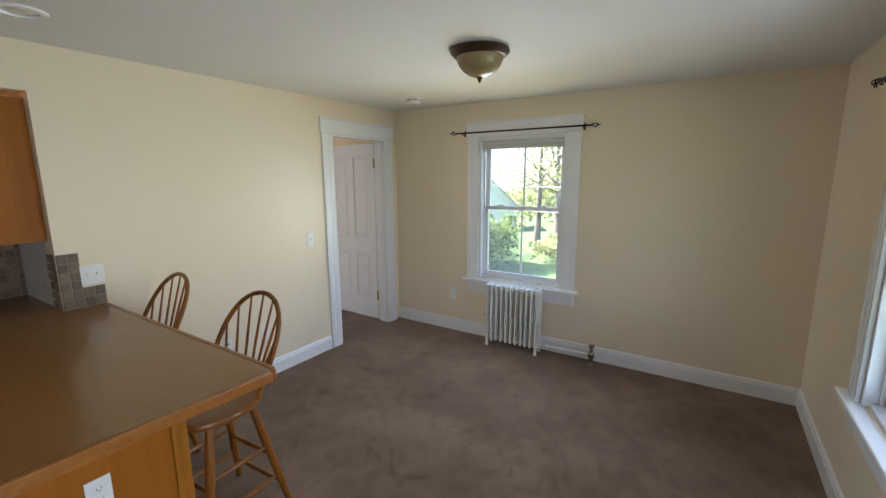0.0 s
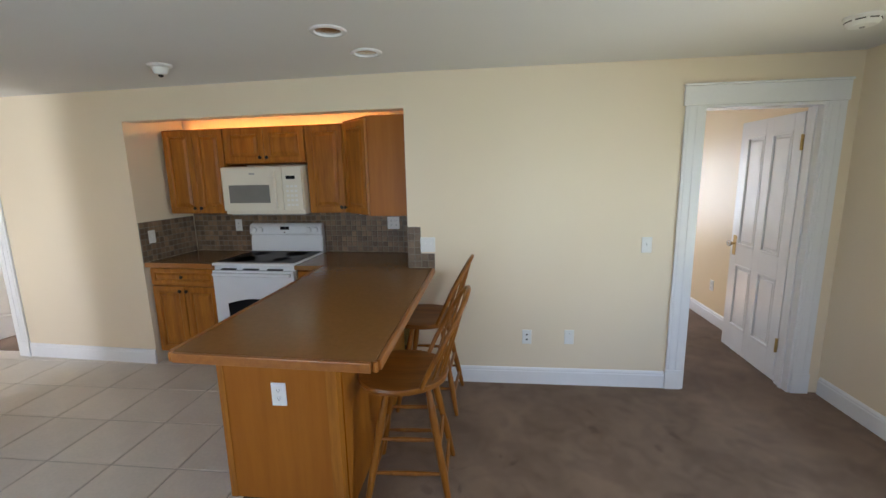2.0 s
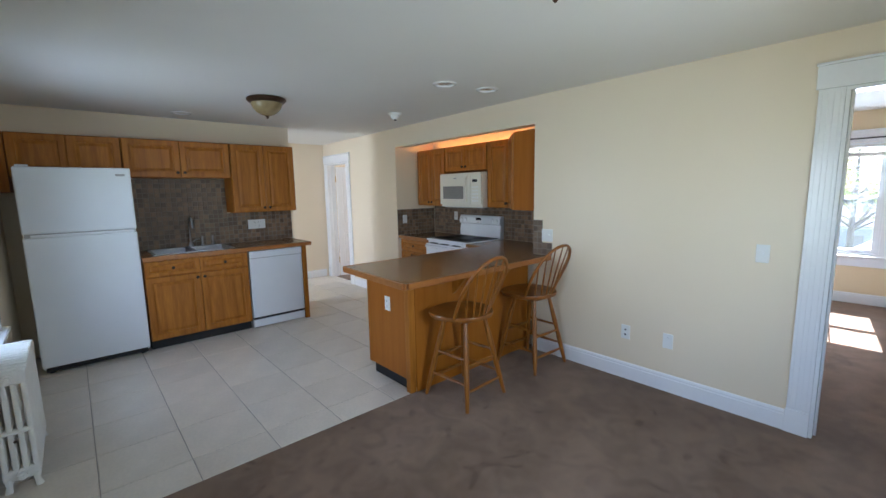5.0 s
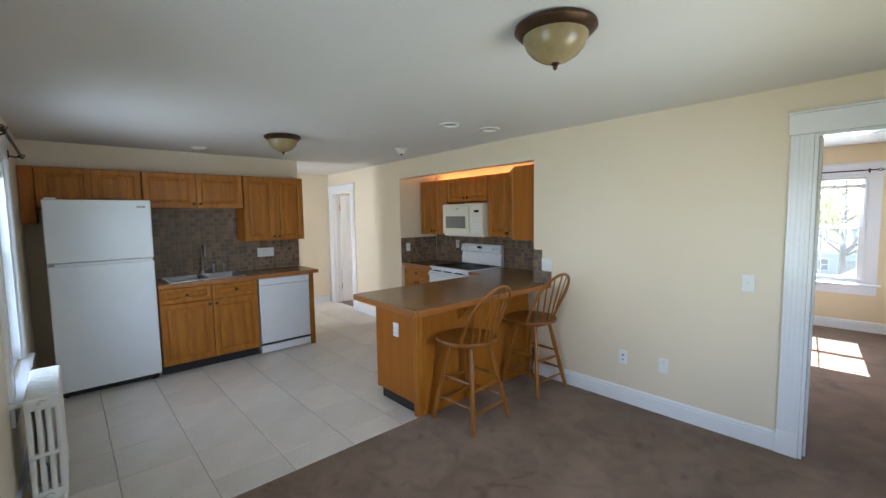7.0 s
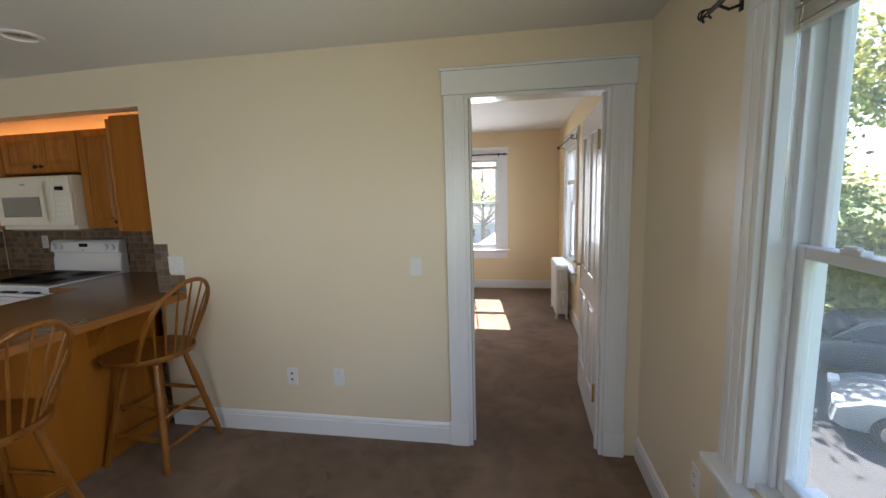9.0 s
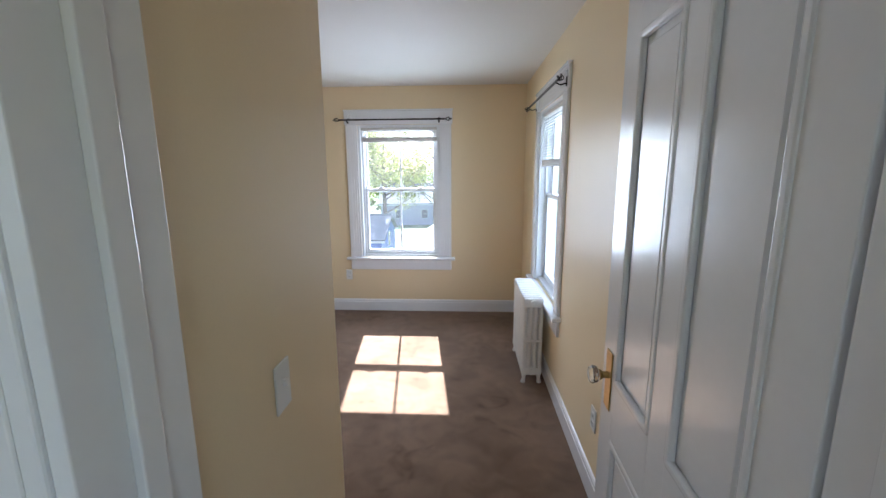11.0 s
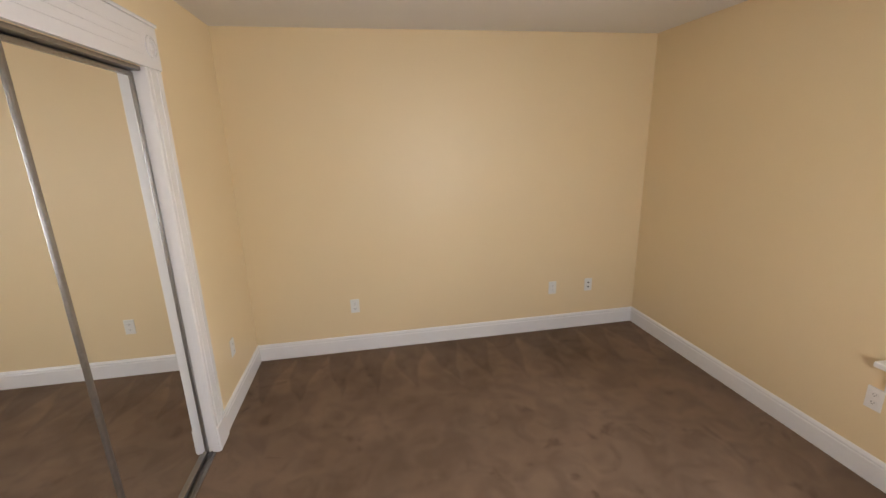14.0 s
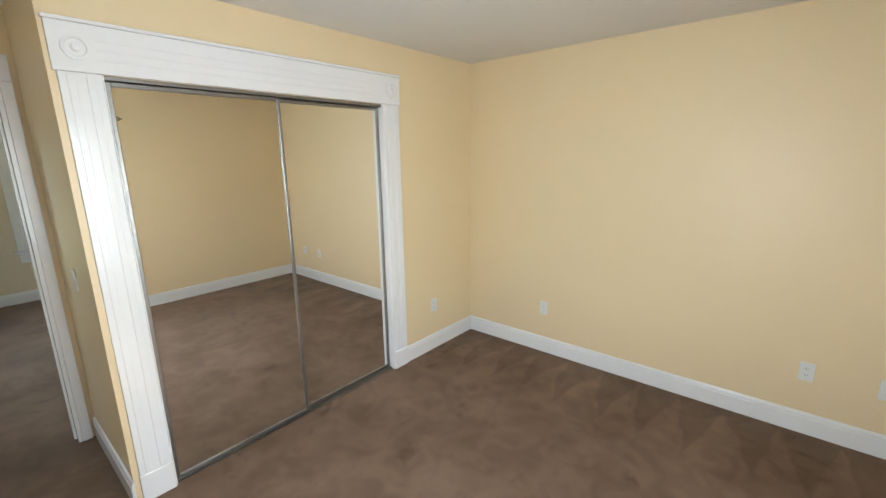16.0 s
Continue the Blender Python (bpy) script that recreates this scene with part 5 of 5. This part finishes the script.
part("button", lathe([(0.012, -0.050), (0.011, -0.054), (0.001, -0.055)], 12), GREYPRINT, th)
th = thing("heat_detector", "white conical heat detector with a dark tip", "heat detector", m=T(-3.57, -0.505, CEIL))
part("base", lathe([(0.072, -0.0005), (0.072, -0.010), (0.060, -0.016), (0.050, -0.018)], 26), PLATE, th, smooth=True)
part("cone", lathe([(0.049, -0.0185), (0.044, -0.040), (0.034, -0.058), (0.024, -0.062)], 22), PLATE, th, smooth=True)
part("sensor_tip", lathe([(0.016, -0.0625), (0.014, -0.074), (0.004, -0.078)], 14), SLOT, th, smooth=True)
# ---- wall plates of the living room and bedroom ----
ON_E, ON_W, ON_S = Matrix.Rotation(radians(-90), 4, "Z"), Matrix.Rotation(radians(90), 4, "Z"), Matrix.Rotation(radians(180), 4, "Z")
wall_plate("phone_jack", T(-1.16, 0, 0.39), "white phone and cable jack on the cream wall", "phone")
wall_plate("blank_plate", T(-0.837, 0, 0.395), "white blank plate on the cream wall", "blank")
wall_plate("light_switch", T(-0.307, 0, 1.12), "white light switch beside the doorway", "switch")
wall_plate("outlet", T(EAST, -0.76, 0.41) @ ON_E, "white outlet on the cream wall", "outlet")
for y, k, nm, lab in ((1.75, "outlet", "outlet", "white duplex outlet on the yellow wall"), (3.46, "outlet", "outlet", "white duplex outlet on the yellow wall"), (3.80, "phone", "phone_jack", "white cable jack on the yellow wall")):
    wall_plate(nm, T(BED_W, y, 0.395) @ ON_W, lab, k)
wall_plate("outlet", T(-0.975, NORTH, 0.42), "white outlet below the bedroom window", "outlet")
wall_plate("outlet", T(-2.32, CLOSET_Y, 0.40) @ ON_S, "white outlet beside the closet", "outlet")
wall_plate("light_switch", T(CLOSET_X, 0.56, 1.10) @ ON_W, "white light switch inside the bedroom passage", "switch")
wall_plate("outlet", T(EAST, 1.56, 0.40) @ ON_E, "white outlet behind the open door", "outlet")

# ---- mirrored closet ----
cl = thing("closet_frame", "white moulded casing round the closet", "door frame", kind="structure", m=T(-1.035, CLOSET_Y, 0) @ ON_S)
casing(cl, 1.58, 0, 2.04, 0.0, head_h=0.19, cw=0.143, rosette=True)
for s in (-1, 1):
    part("plinth", box(s * 0.79, s * 0.936, -0.027, -0.0005, 0, 0.15, 0.003), TRIM, cl)
    part("jamb", box(s * 0.7895, s * 0.783, -0.018, 0.098, 0, 2.04, 0.002), TRIM, cl)
part("top_track", box(-0.782, 0.782, 0.002, 0.088, 2.022, 2.0395, 0.003), STEEL_TRACK, cl)
bm = box(-0.782, 0.782, 0.001, 0.09, 0.0005, 0.006)
for y in (0.02, 0.048, 0.076):
    box(-0.782, 0.782, y - 0.003, y + 0.003, 0.006, 0.016, bm=bm)
part("floor_track", bm, STEEL_TRACK, cl)


def mirror_door(m, w, label):
    """Sliding mirror: lower left corner at the origin, the mirror faces -y."""
    th = thing("mirror_door", label, "mirror door", "closet mirror doors", m)
    h, b = 2.0, 0.02
    part("mirror", box(b * 0.6, w - b * 0.6, 0.004, 0.010, b * 0.6, h - b * 0.6), MIRROR, th, "clear mirror glass")
    for x0, x1, z0, z1 in ((0, b, 0, h), (w - b, w, 0, h), (b, w - b, 0, b), (b, w - b, h - b, h)):
        part("rail", box(x0, x1, -0.004, 0.022, z0, z1, 0.004), STEEL_TRACK, th)
    return th


mirror_door(T(-0.254, CLOSET_Y - 0.006, 0.017) @ ON_S, 0.80, "mirrored sliding closet door, front track")
mirror_door(T(-0.968, CLOSET_Y - 0.038, 0.017) @ ON_S, 0.848, "mirrored sliding closet door, rear track")

# rope light on top of the niche cabinets
rl = thing("rope_light", "warm rope light lying on the wall cabinets", "light", m=KITCHEN @ T(0, 0, CZ1 + 0.0125))
part("tube", rod((-2.3, 0.60, 0.006), (-0.3, 0.60, 0.006), 0.006, n=8), GLOW, rl)

# ---- outside ----
GROUND_Z = -3.1


def leaf_mat(name, a, b):
    m = mat(name, a, 0.6, spread=0.1, bump=0)
    nt = m.node_tree
    bs = nt.nodes["Principled BSDF"]
    geo = nt.nodes.new("ShaderNodeNewGeometry")
    r = nt.nodes.new("ShaderNodeValToRGB")
    r.color_ramp.elements[0].color, r.color_ramp.elements[1].color = (*a, 1), (*b, 1)
    nt.links.new(geo.outputs["Random Per Island"], r.inputs[0])
    nt.links.new(r.outputs[0], bs.inputs["Base Color"])
    tl = nt.nodes.new("ShaderNodeBsdfTranslucent")
    nt.links.new(r.outputs[0], tl.inputs[0])
    mx = nt.nodes.new("ShaderNodeMixShader")
    mx.inputs[0].default_value = 0.45
    nt.links.new(bs.outputs[0], mx.inputs[1])
    nt.links.new(tl.outputs[0], mx.inputs[2])
    nt.links.new(mx.outputs[0], nt.nodes["Material Output"].inputs[0])
    return m


GRASS = mat("lawn", (0.065, 0.12, 0.022), 0.9, spread=0.3, scale=0.8, fine=14, bump=0.4, dist=0.03)
ASPHALT = mat("drive_asphalt", (0.05, 0.05, 0.052), 0.9, spread=0.15, scale=0.6, fine=20, bump=0.2)
BARK = mat("bark", (0.11, 0.085, 0.065), 0.9, spread=0.3, scale=6, fine=30, bump=0.6, dist=0.02)
LEAF_G = leaf_mat("green_leaves", (0.11, 0.17, 0.035), (0.27, 0.32, 0.09))
LEAF_Y = leaf_mat("yellow_green_leaves", (0.20, 0.22, 0.06), (0.42, 0.42, 0.15))
LEAF_D = leaf_mat("dark_hedge_leaves", (0.02, 0.04, 0.012), (0.06, 0.10, 0.025))
SIDING_W = mat("white_siding", (0.55, 0.56, 0.58), 0.6, spread=0.03)
SIDING_B = mat("blue_siding", (0.09, 0.17, 0.46), 0.6, spread=0.06)
SIDING_G = mat("grey_lilac_siding", (0.34, 0.34, 0.42), 0.6, spread=0.04)
ROOF = mat("grey_shingles", (0.20, 0.20, 0.22), 0.9, spread=0.15, scale=3, fine=30, bump=0.3)
FENCE = mat("weathered_fence", (0.22, 0.20, 0.18), 0.9, spread=0.2)
PANE_DARK = mat("dark_pane", (0.05, 0.06, 0.08), 0.1, bump=0)
CAR_DARK = mat("dark_car_paint", (0.03, 0.04, 0.055), 0.2, spread=0.02, bump=0, coat=0.8)
CAR_SILVER = mat("silver_car_paint", (0.22, 0.235, 0.25), 0.25, spread=0.02, bump=0, coat=0.8)
RUBBER = mat("tyre_rubber", (0.02, 0.02, 0.02), 0.9)



def gz(y):
    """Height of the ground, which falls away to the north."""
    u = max(0.0, min(1.0, (y - 9.0) / 13.0))
    return GROUND_Z - 2.9 * u * u * (3 - 2 * u)


bm = bmesh.new()
rows = [[bm.verts.new((x, y, gz(y))) for x in (-500, -40, 40, 500)] for y in (-500, -40, 8.9, 10, 11.5, 13, 14.5, 16, 17.5, 19, 20.5, 22.1, 60, 500)]
for ra, rb in zip(rows, rows[1:]):
    for k in range(3):
        bm.faces.new((ra[k], ra[k + 1], rb[k + 1], rb[k]))
tagged(part("ground", bm, GRASS), "green lawn sloping away from the house", "ground", kind="structure")
tagged(part("driveway", box(3.2, 13.5, -14, 8.8, GROUND_Z - 0.02, GROUND_Z + 0.02), ASPHALT), "pale worn asphalt parking drive", "driveway", kind="structure")
tagged(part("street", box(-60, 60, 44, 49, gz(45) - 0.02, gz(45) + 0.02), ASPHALT), "pale asphalt street behind the gardens", "road", kind="structure")


def house(x, y, rz, w, d, h, rh, siding, label, base=None):
    """Gabled house: ridge along local x, front at -y."""
    th = thing("house", label, "house", m=pose(x, y, gz(y) - (0.0 if base is None else base), 0, 0, rz))
    bm = prism([(-d / 2, 0), (d / 2, 0), (d / 2, h), (0, h + rh), (-d / 2, h)], -w / 2, w / 2, m=Matrix.Rotation(radians(90), 4, "Z") @ Matrix.Rotation(radians(90), 4, "X"))
    n = int(h / 0.2)
    for i in range(n):
        box(-w / 2 - 0.012, w / 2 + 0.012, -d / 2 - 0.012, d / 2 + 0.012, i * 0.2, i * 0.2 + 0.185, bm=bm)
    part("wall", bm, siding, th)
    sl = math.hypot(d / 2, rh)
    for s in (-1, 1):
        mm = T(0, s * d / 4, h + rh / 2) @ Matrix.Rotation(-s * math.atan2(rh, d / 2), 4, "X")
        part("roof", box(-w / 2 - 0.35, w / 2 + 0.35, -sl / 2 - 0.22, sl / 2 + 0.22, 0.02, 0.14, 0.01, m=mm), ROOF, th)
        part("fascia", box(-w / 2 - 0.35, w / 2 + 0.35, s * (d / 2 + 0.18), s * (d / 2 + 0.22), h - 0.25, h - 0.08), SIDING_W, th)
    part("chimney", box(w * 0.2, w * 0.2 + 0.5, -0.25, 0.25, h + rh * 0.5, h + rh + 0.6, 0.02), FENCE, th)

    def win(mm):
        wd = part("window", box(-0.5, 0.5, -0.06, 0.03, 0, 1.3, 0.01, m=mm), SIDING_W, th)
        part("pane", box(-0.42, 0.42, -0.075, -0.05, 0.08, 0.62, m=mm), PANE_DARK, wd)
        part("pane", box(-0.42, 0.42, -0.075, -0.05, 0.68, 1.22, m=mm), PANE_DARK, wd)

    for fl in range(max(1, int(h // 2.6))):
        for k in range(-1, 2):
            win(T(k * w * 0.3, -d / 2 - 0.012, 0.9 + 2.6 * fl))
        for k in (-1, 1):
            win(T(k * (w / 2 + 0.012), 0, 0.9 + 2.6 * fl) @ Matrix.Rotation(radians(90 * k), 4, "Z"))
    part("door", box(w * 0.14, w * 0.14 + 0.9, -d / 2 - 0.05, -d / 2 - 0.012, 0.0, 2.05, 0.01), FENCE, th)
    return th


house(-11.6, 36.5, 2, 10, 8, 2.05, 1.5, SIDING_B, "blue single-storey house with a grey shingle roof")
house(2.0, 18.2, 91, 8.4, 7.2, 4.1, 2.4, SIDING_G, "grey-lilac house with white eaves", base=0.4)
house(-26, 58, -10, 10, 8, 3.0, 2.4, SIDING_W, "white house with a grey roof beyond the street")
house(-6, 62, 8, 12, 8, 3.0, 2.4, SIDING_G, "grey house with a pale roof beyond the street")
house(35, 16.2, 27, 9, 6.2, 3.5, 3.0, SIDING_W, "white gabled house behind the trees")
house(36, -6, 84, 9, 8, 3.0, 2.8, SIDING_G, "grey house beyond the trees")
fe = thing("fence", "weathered grey board fence along the garden", "fence", m=T(0, 30.5, gz(30.5)))
for i in range(60):
    part("board", box(-20 + 0.4 * i, -20 + 0.4 * i + 0.375, -0.012, 0.012, 0.03, 1.12 + 0.02 * math.sin(i * 2.3), 0.004), FENCE, fe)
part("rail", box(-20, 4.0, 0.013, 0.05, 0.3, 0.38), FENCE, fe)
part("rail", box(-20, 4.0, 0.013, 0.05, 0.85, 0.93), FENCE, fe)


def tree(x, y, h, crown_r, material, seed, label, leaves=2600, bare=False, leaf=0.16, low=0.30):
    rng = random.Random(seed)
    th = thing("tree", label, "tree", m=T(x, y, gz(y)))
    bm = bmesh.new()
    lean = Vector((rng.uniform(-0.05, 0.05), rng.uniform(-0.05, 0.05), 1))
    pts = [Vector((lean.x * h * u + 0.1 * math.sin(5 * u + seed), lean.y * h * u, h * 0.9 * u)) for u in [i / 8 for i in range(9)]]
    r0 = 0.022 * h
    sweep(pts, [r0 * (1.25 if i == 0 else 1 - 0.85 * i / 8) for i in range(9)], 9, bm)
    tips = []
    for k in range(26 if bare else 18):
        u = rng.uniform(low, 0.92)
        p = pts[min(8, int(u * 8))].lerp(pts[min(8, int(u * 8) + 1)], u * 8 - int(u * 8))
        a = k * 2.4 + rng.uniform(-0.4, 0.4)
        ln = crown_r * (1.05 - 0.6 * abs(u - 0.5)) * rng.uniform(0.7, 1.05)
        d = Vector((math.cos(a), math.sin(a), rng.uniform(0.35, 0.95)))
        limb = [p + d * ln * t + Vector((0, 0, 0.12 * ln * t * t)) for t in (0, 0.3, 0.6, 0.85, 1.0)]
        rr = r0 * 0.38 * (1 - 0.6 * u)
        sweep(limb, [rr, rr * 0.75, rr * 0.5, rr * 0.3, rr * 0.12], 6, bm)
        tips += [(limb[2], 0.4), (limb[3], 0.5), (limb[4], 0.5)]
        for q in range(5 if bare else 3):
            s = limb[1 + q % 4]
            d2 = Vector((rng.uniform(-1, 1), rng.uniform(-1, 1), rng.uniform(0.1, 1))).normalized()
            e2 = s + d2 * ln * rng.uniform(0.25, 0.5)
            sweep([s, s.lerp(e2, 0.5) + Vector((0, 0, 0.05)), e2], [rr * 0.3, rr * 0.2, rr * 0.07], 5, bm)
            tips.append((e2, 0.45))
    part("trunk", bm, BARK, th, smooth=True)
    verts, faces = [], []
    for k in range(leaves):
        c, sp = rng.choice(tips)
        p = c + Vector((rng.gauss(0, 1), rng.gauss(0, 1), rng.gauss(0, 0.8))) * sp * crown_r * 0.28
        q = Euler((rng.uniform(0, 6.3), rng.uniform(0, 6.3), rng.uniform(0, 6.3))).to_matrix()
        s = leaf * rng.uniform(0.6, 1.3)
        b = len(verts)
        for lx, ly, lz in ((0, -0.6, 0), (0.42, 0, 0.08), (0, 0.75, 0), (-0.42, 0, 0.08)):
            verts.append(p + q @ Vector((lx * s, ly * s, lz * s)))
        faces.append((b, b + 1, b + 2, b + 3))
    me = bpy.data.meshes.new("crown")
    me.from_pydata([tuple(v) for v in verts], [], faces)
    me.materials.append(material)
    ob = new("crown", me)
    ob.parent = th
    return th


tree(-7.2, 39.5, 12.5, 4.4, LEAF_Y, 3, "tall tree with thin yellow-green spring leaves", 6000, leaf=0.2)
tree(-2.6, 42.0, 13.5, 4.2, LEAF_Y, 4, "half-bare tall tree beyond the fence", 1800, bare=True)
tree(-13.5, 52.0, 12.0, 4.0, LEAF_Y, 5, "yellow-green tree beyond the street", 3600, leaf=0.22)
tree(-22.0, 50.0, 9.0, 3.6, LEAF_G, 15, "green tree beyond the street", 3000, leaf=0.22)
tree(22.0, 4.6, 10.5, 3.3, LEAF_Y, 6, "half-bare tree with thin yellow leaves", 1500, bare=True)
tree(25.0, 7.0, 11.0, 3.2, LEAF_Y, 7, "half-bare tree behind the drive", 1300, bare=True)
tree(19.5, 2.0, 11.0, 3.0, LEAF_Y, 17, "half-bare tree beside the drive", 1500, bare=True)
tree(8.2, 12.6, 8.5, 3.0, LEAF_G, 8, "tree with fresh green leaves beside the drive", 6500)
tree(12.5, 12.0, 9.5, 3.2, LEAF_Y, 18, "tree with yellow-green leaves beside the drive", 6500)
tree(17.0, 14.0, 9.0, 3.2, LEAF_G, 19, "leafy green tree behind the drive", 5000)
tree(5.6, 26.5, 11.0, 3.8, LEAF_Y, 20, "tall yellow-green tree behind the neighbour's house", 3500)
tree(23.0, -8.5, 11.5, 3.6, LEAF_Y, 9, "half-bare tree with thin leaves", 2000, bare=True)
tree(-3.0, -22.0, 11.0, 4.0, LEAF_G, 11, "green tree south of the house", 3000)
tree(6.0, -24.0, 11.0, 4.0, LEAF_Y, 12, "yellow-green tree south of the house", 3000)


def hedge(x0, x1, y0, y1, h, seed, label, n=9000, leaf=0.13, material=None):
    rng = random.Random(seed)
    verts, faces = [], []
    for k in range(n):
        u, v = rng.random(), rng.random()
        p = Vector((x0 + (x1 - x0) * u, y0 + (y1 - y0) * v, 0))
        top = h * (0.72 + 0.28 * noise.noise(Vector((p.x * 0.8, p.y * 0.8, seed))) + 0.2 * noise.noise(Vector((p.x * 2.5, p.y * 2.5, seed))))
        p.z = gz(p.y) + top * rng.random() ** 0.45
        q = Euler((rng.uniform(0, 6.3), rng.uniform(0, 6.3), rng.uniform(0, 6.3))).to_matrix()
        s = leaf * rng.uniform(0.6, 1.4)
        b = len(verts)
        for lx, ly in ((0, -0.6), (0.45, 0), (0, 0.75), (-0.45, 0)):
            verts.append(tuple(p + q @ Vector((lx * s, ly * s, 0))))
        faces.append((b, b + 1, b + 2, b + 3))
    me = bpy.data.meshes.new("hedge")
    me.from_pydata(verts, [], faces)
    me.materials.append(material or LEAF_G)
    return tagged(new("hedge", me), label, "hedge", kind="stuff")


hedge(15.0, 18.5, 5.5, 12.5, 3.3, 1, "dense green shrubs behind the drive", 7000, 0.17)
hedge(4.6, 14.5, 10.6, 13.0, 4.6, 6, "dense yellow-green shrubs along the drive", 22000, 0.15, LEAF_Y)
hedge(18, 22, -6, 5, 1.6, 7, "low yellow-green shrubs behind the drive", 6000, 0.16, LEAF_Y)
hedge(-2.9, -1.9, 13.6, 14.6, 1.5, 2, "dark green bush beside the neighbour's wall", 2200, 0.10, LEAF_D)
hedge(-17.0, -14.0, 29.0, 30.2, 1.2, 3, "dark green bush by the fence", 2500, 0.12, LEAF_D)
hedge(40, 46, -40, 40, 6.0, 4, "far green thicket", 12000, 0.4, LEAF_Y)
hedge(-60, 40, 70, 78, 9.0, 5, "far line of green trees", 14000, 0.6)


def car(m, paint, label):
    """Saloon car: nose at +x."""
    th = thing("car", label, "car", "parked cars", m)
    low = [(-2.15, 0.28), (-2.2, 0.55), (-2.12, 0.86), (-1.5, 0.93), (0.75, 0.92), (1.7, 0.80), (2.12, 0.62), (2.18, 0.32), (2.0, 0.22), (-2.0, 0.22)]
    up = [(-1.62, 0.90), (-1.05, 1.36), (-0.2, 1.45), (0.35, 1.38), (1.0, 0.90)]
    rot = Matrix.Rotation(radians(90), 4, "X")
    part("body", prism(low, -0.86, 0.86, 0.09, m=rot), paint, th, smooth=True)
    bm = prism(up, -0.66, 0.66, 0.07, m=rot)
    part("cabin", bm, paint, th, smooth=True)
    for s in (-1, 1):
        part("side_window", prism([(-1.35, 0.95), (-0.98, 1.30), (-0.2, 1.37), (0.28, 1.31), (0.75, 0.95)], 0, 0.012, m=T(0, s * 0.668 + 0.006, 0) @ rot), PANE_DARK, th)
    part("windscreen", box(-0.29, 0.29, -0.58, 0.58, 0, 0.015, m=T(0.70, 0, 1.165) @ Matrix.Rotation(radians(36), 4, "Y")), PANE_DARK, th)
    part("rear_window", box(-0.29, 0.29, -0.56, 0.56, 0, 0.015, m=T(-1.35, 0, 1.15) @ Matrix.Rotation(radians(-38), 4, "Y")), PANE_DARK, th)
    for x in (-1.35, 1.35):
        for s in (-1, 1):
            w = part("wheel", rod((x, s * 0.70, 0.32), (x, s * 0.885, 0.32), 0.32, n=22), RUBBER, th)
            part("rim", rod((x, s * 0.80, 0.32), (x, s * 0.895, 0.32), 0.19, n=16), CHROME, w)
    for s in (-1, 1):
        part("headlight", box(1.98, 2.16, s * 0.55 - 0.16, s * 0.55 + 0.16, 0.58, 0.70, 0.03), PLATE, th)
        part("tail_light", box(-2.21, -2.12, s * 0.62 - 0.13, s * 0.62 + 0.13, 0.62, 0.78, 0.02), BRICKRED, th)
        part("wing_mirror", box(0.55, 0.68, s * 0.90 - 0.09, s * 0.90 + 0.09, 0.93, 1.05, 0.03), paint, th)
    return th


BRICKRED = mat("red_lens", (0.35, 0.02, 0.02), 0.3)
car(pose(8.28, 5.40, GROUND_Z + 0.02, 0, 0, 150), CAR_SILVER, "silver saloon car parked on the drive")
car(pose(8.9, 9.0, GROUND_Z + 0.02, 0, 0, 165), CAR_DARK, "dark blue car parked beside the shrubs")
car(pose(-9.4, 25.2, gz(25.2), 0, 0, -10), CAR_DARK, "dark car parked on the grass")
for (xa, za), (xb, zb) in (((10, 3.0), (10.5, 3.1)), ((10, 2.2), (10.5, 2.25))):
    w = thing("power_line", "thin pale overhead cable outside the window", "cable")
    part("cable", sweep([(xa + 0.5 * u, -20 + 40 * u, za - 2.0 * u * (1 - u) - 1.2) for u in [i / 14 for i in range(15)]], 0.012, 5), SIDING_W, w)

# ---- floor tiles ----
tile_mesh = {}
P = 0.4285
rng = random.Random(11)


def floor_tile(x0, x1, y0, y1):
    key = (round(x1 - x0, 3), round(y1 - y0, 3))
    if key not in tile_mesh:
        g = 0.0025
        w, d = key
        tb = bmesh.new()
        lo = [tb.verts.new((x, y, -0.004)) for x, y in ((g, g), (w - g, g), (w - g, d - g), (g, d - g))]
        c = 0.004
        hi = [tb.verts.new((x, y, 0.0)) for x, y in ((g + c, g + c), (w - g - c, g + c), (w - g - c, d - g - c), (g + c, d - g - c))]
        tb.faces.new(hi)
        for q in range(4):
            tb.faces.new((lo[q], lo[(q + 1) % 4], hi[(q + 1) % 4], hi[q]))
        me = bpy.data.meshes.new("tile")
        tb.to_mesh(me)
        tb.free()
        me.materials.append(TILE)
        tile_mesh[key] = me
    ob = new("tile", tile_mesh[key])
    ob.parent = floor_kitchen
    ob.location = (x0, y0, 0.0005 + rng.uniform(0, 0.0006))


xs = [-2.152, -2.405] + [-2.405 - P * k for k in range(1, 11)] + [HALL_W + 0.0]
xs = sorted({x for x in xs if x >= HALL_W})
ys = sorted({SOUTH, *[-1.60 + P * k for k in range(-5, 5) if SOUTH < -1.60 + P * k < 0.36]} | {0.30})
for xa, xb in zip(xs, xs[1:]):
    for ya, yb in zip(ys, ys[1:]):
        if xb - xa > 0.03 and yb - ya > 0.03 and not (ya > 0.2 and xa < -4.6):
            floor_tile(xa, xb, ya, yb)
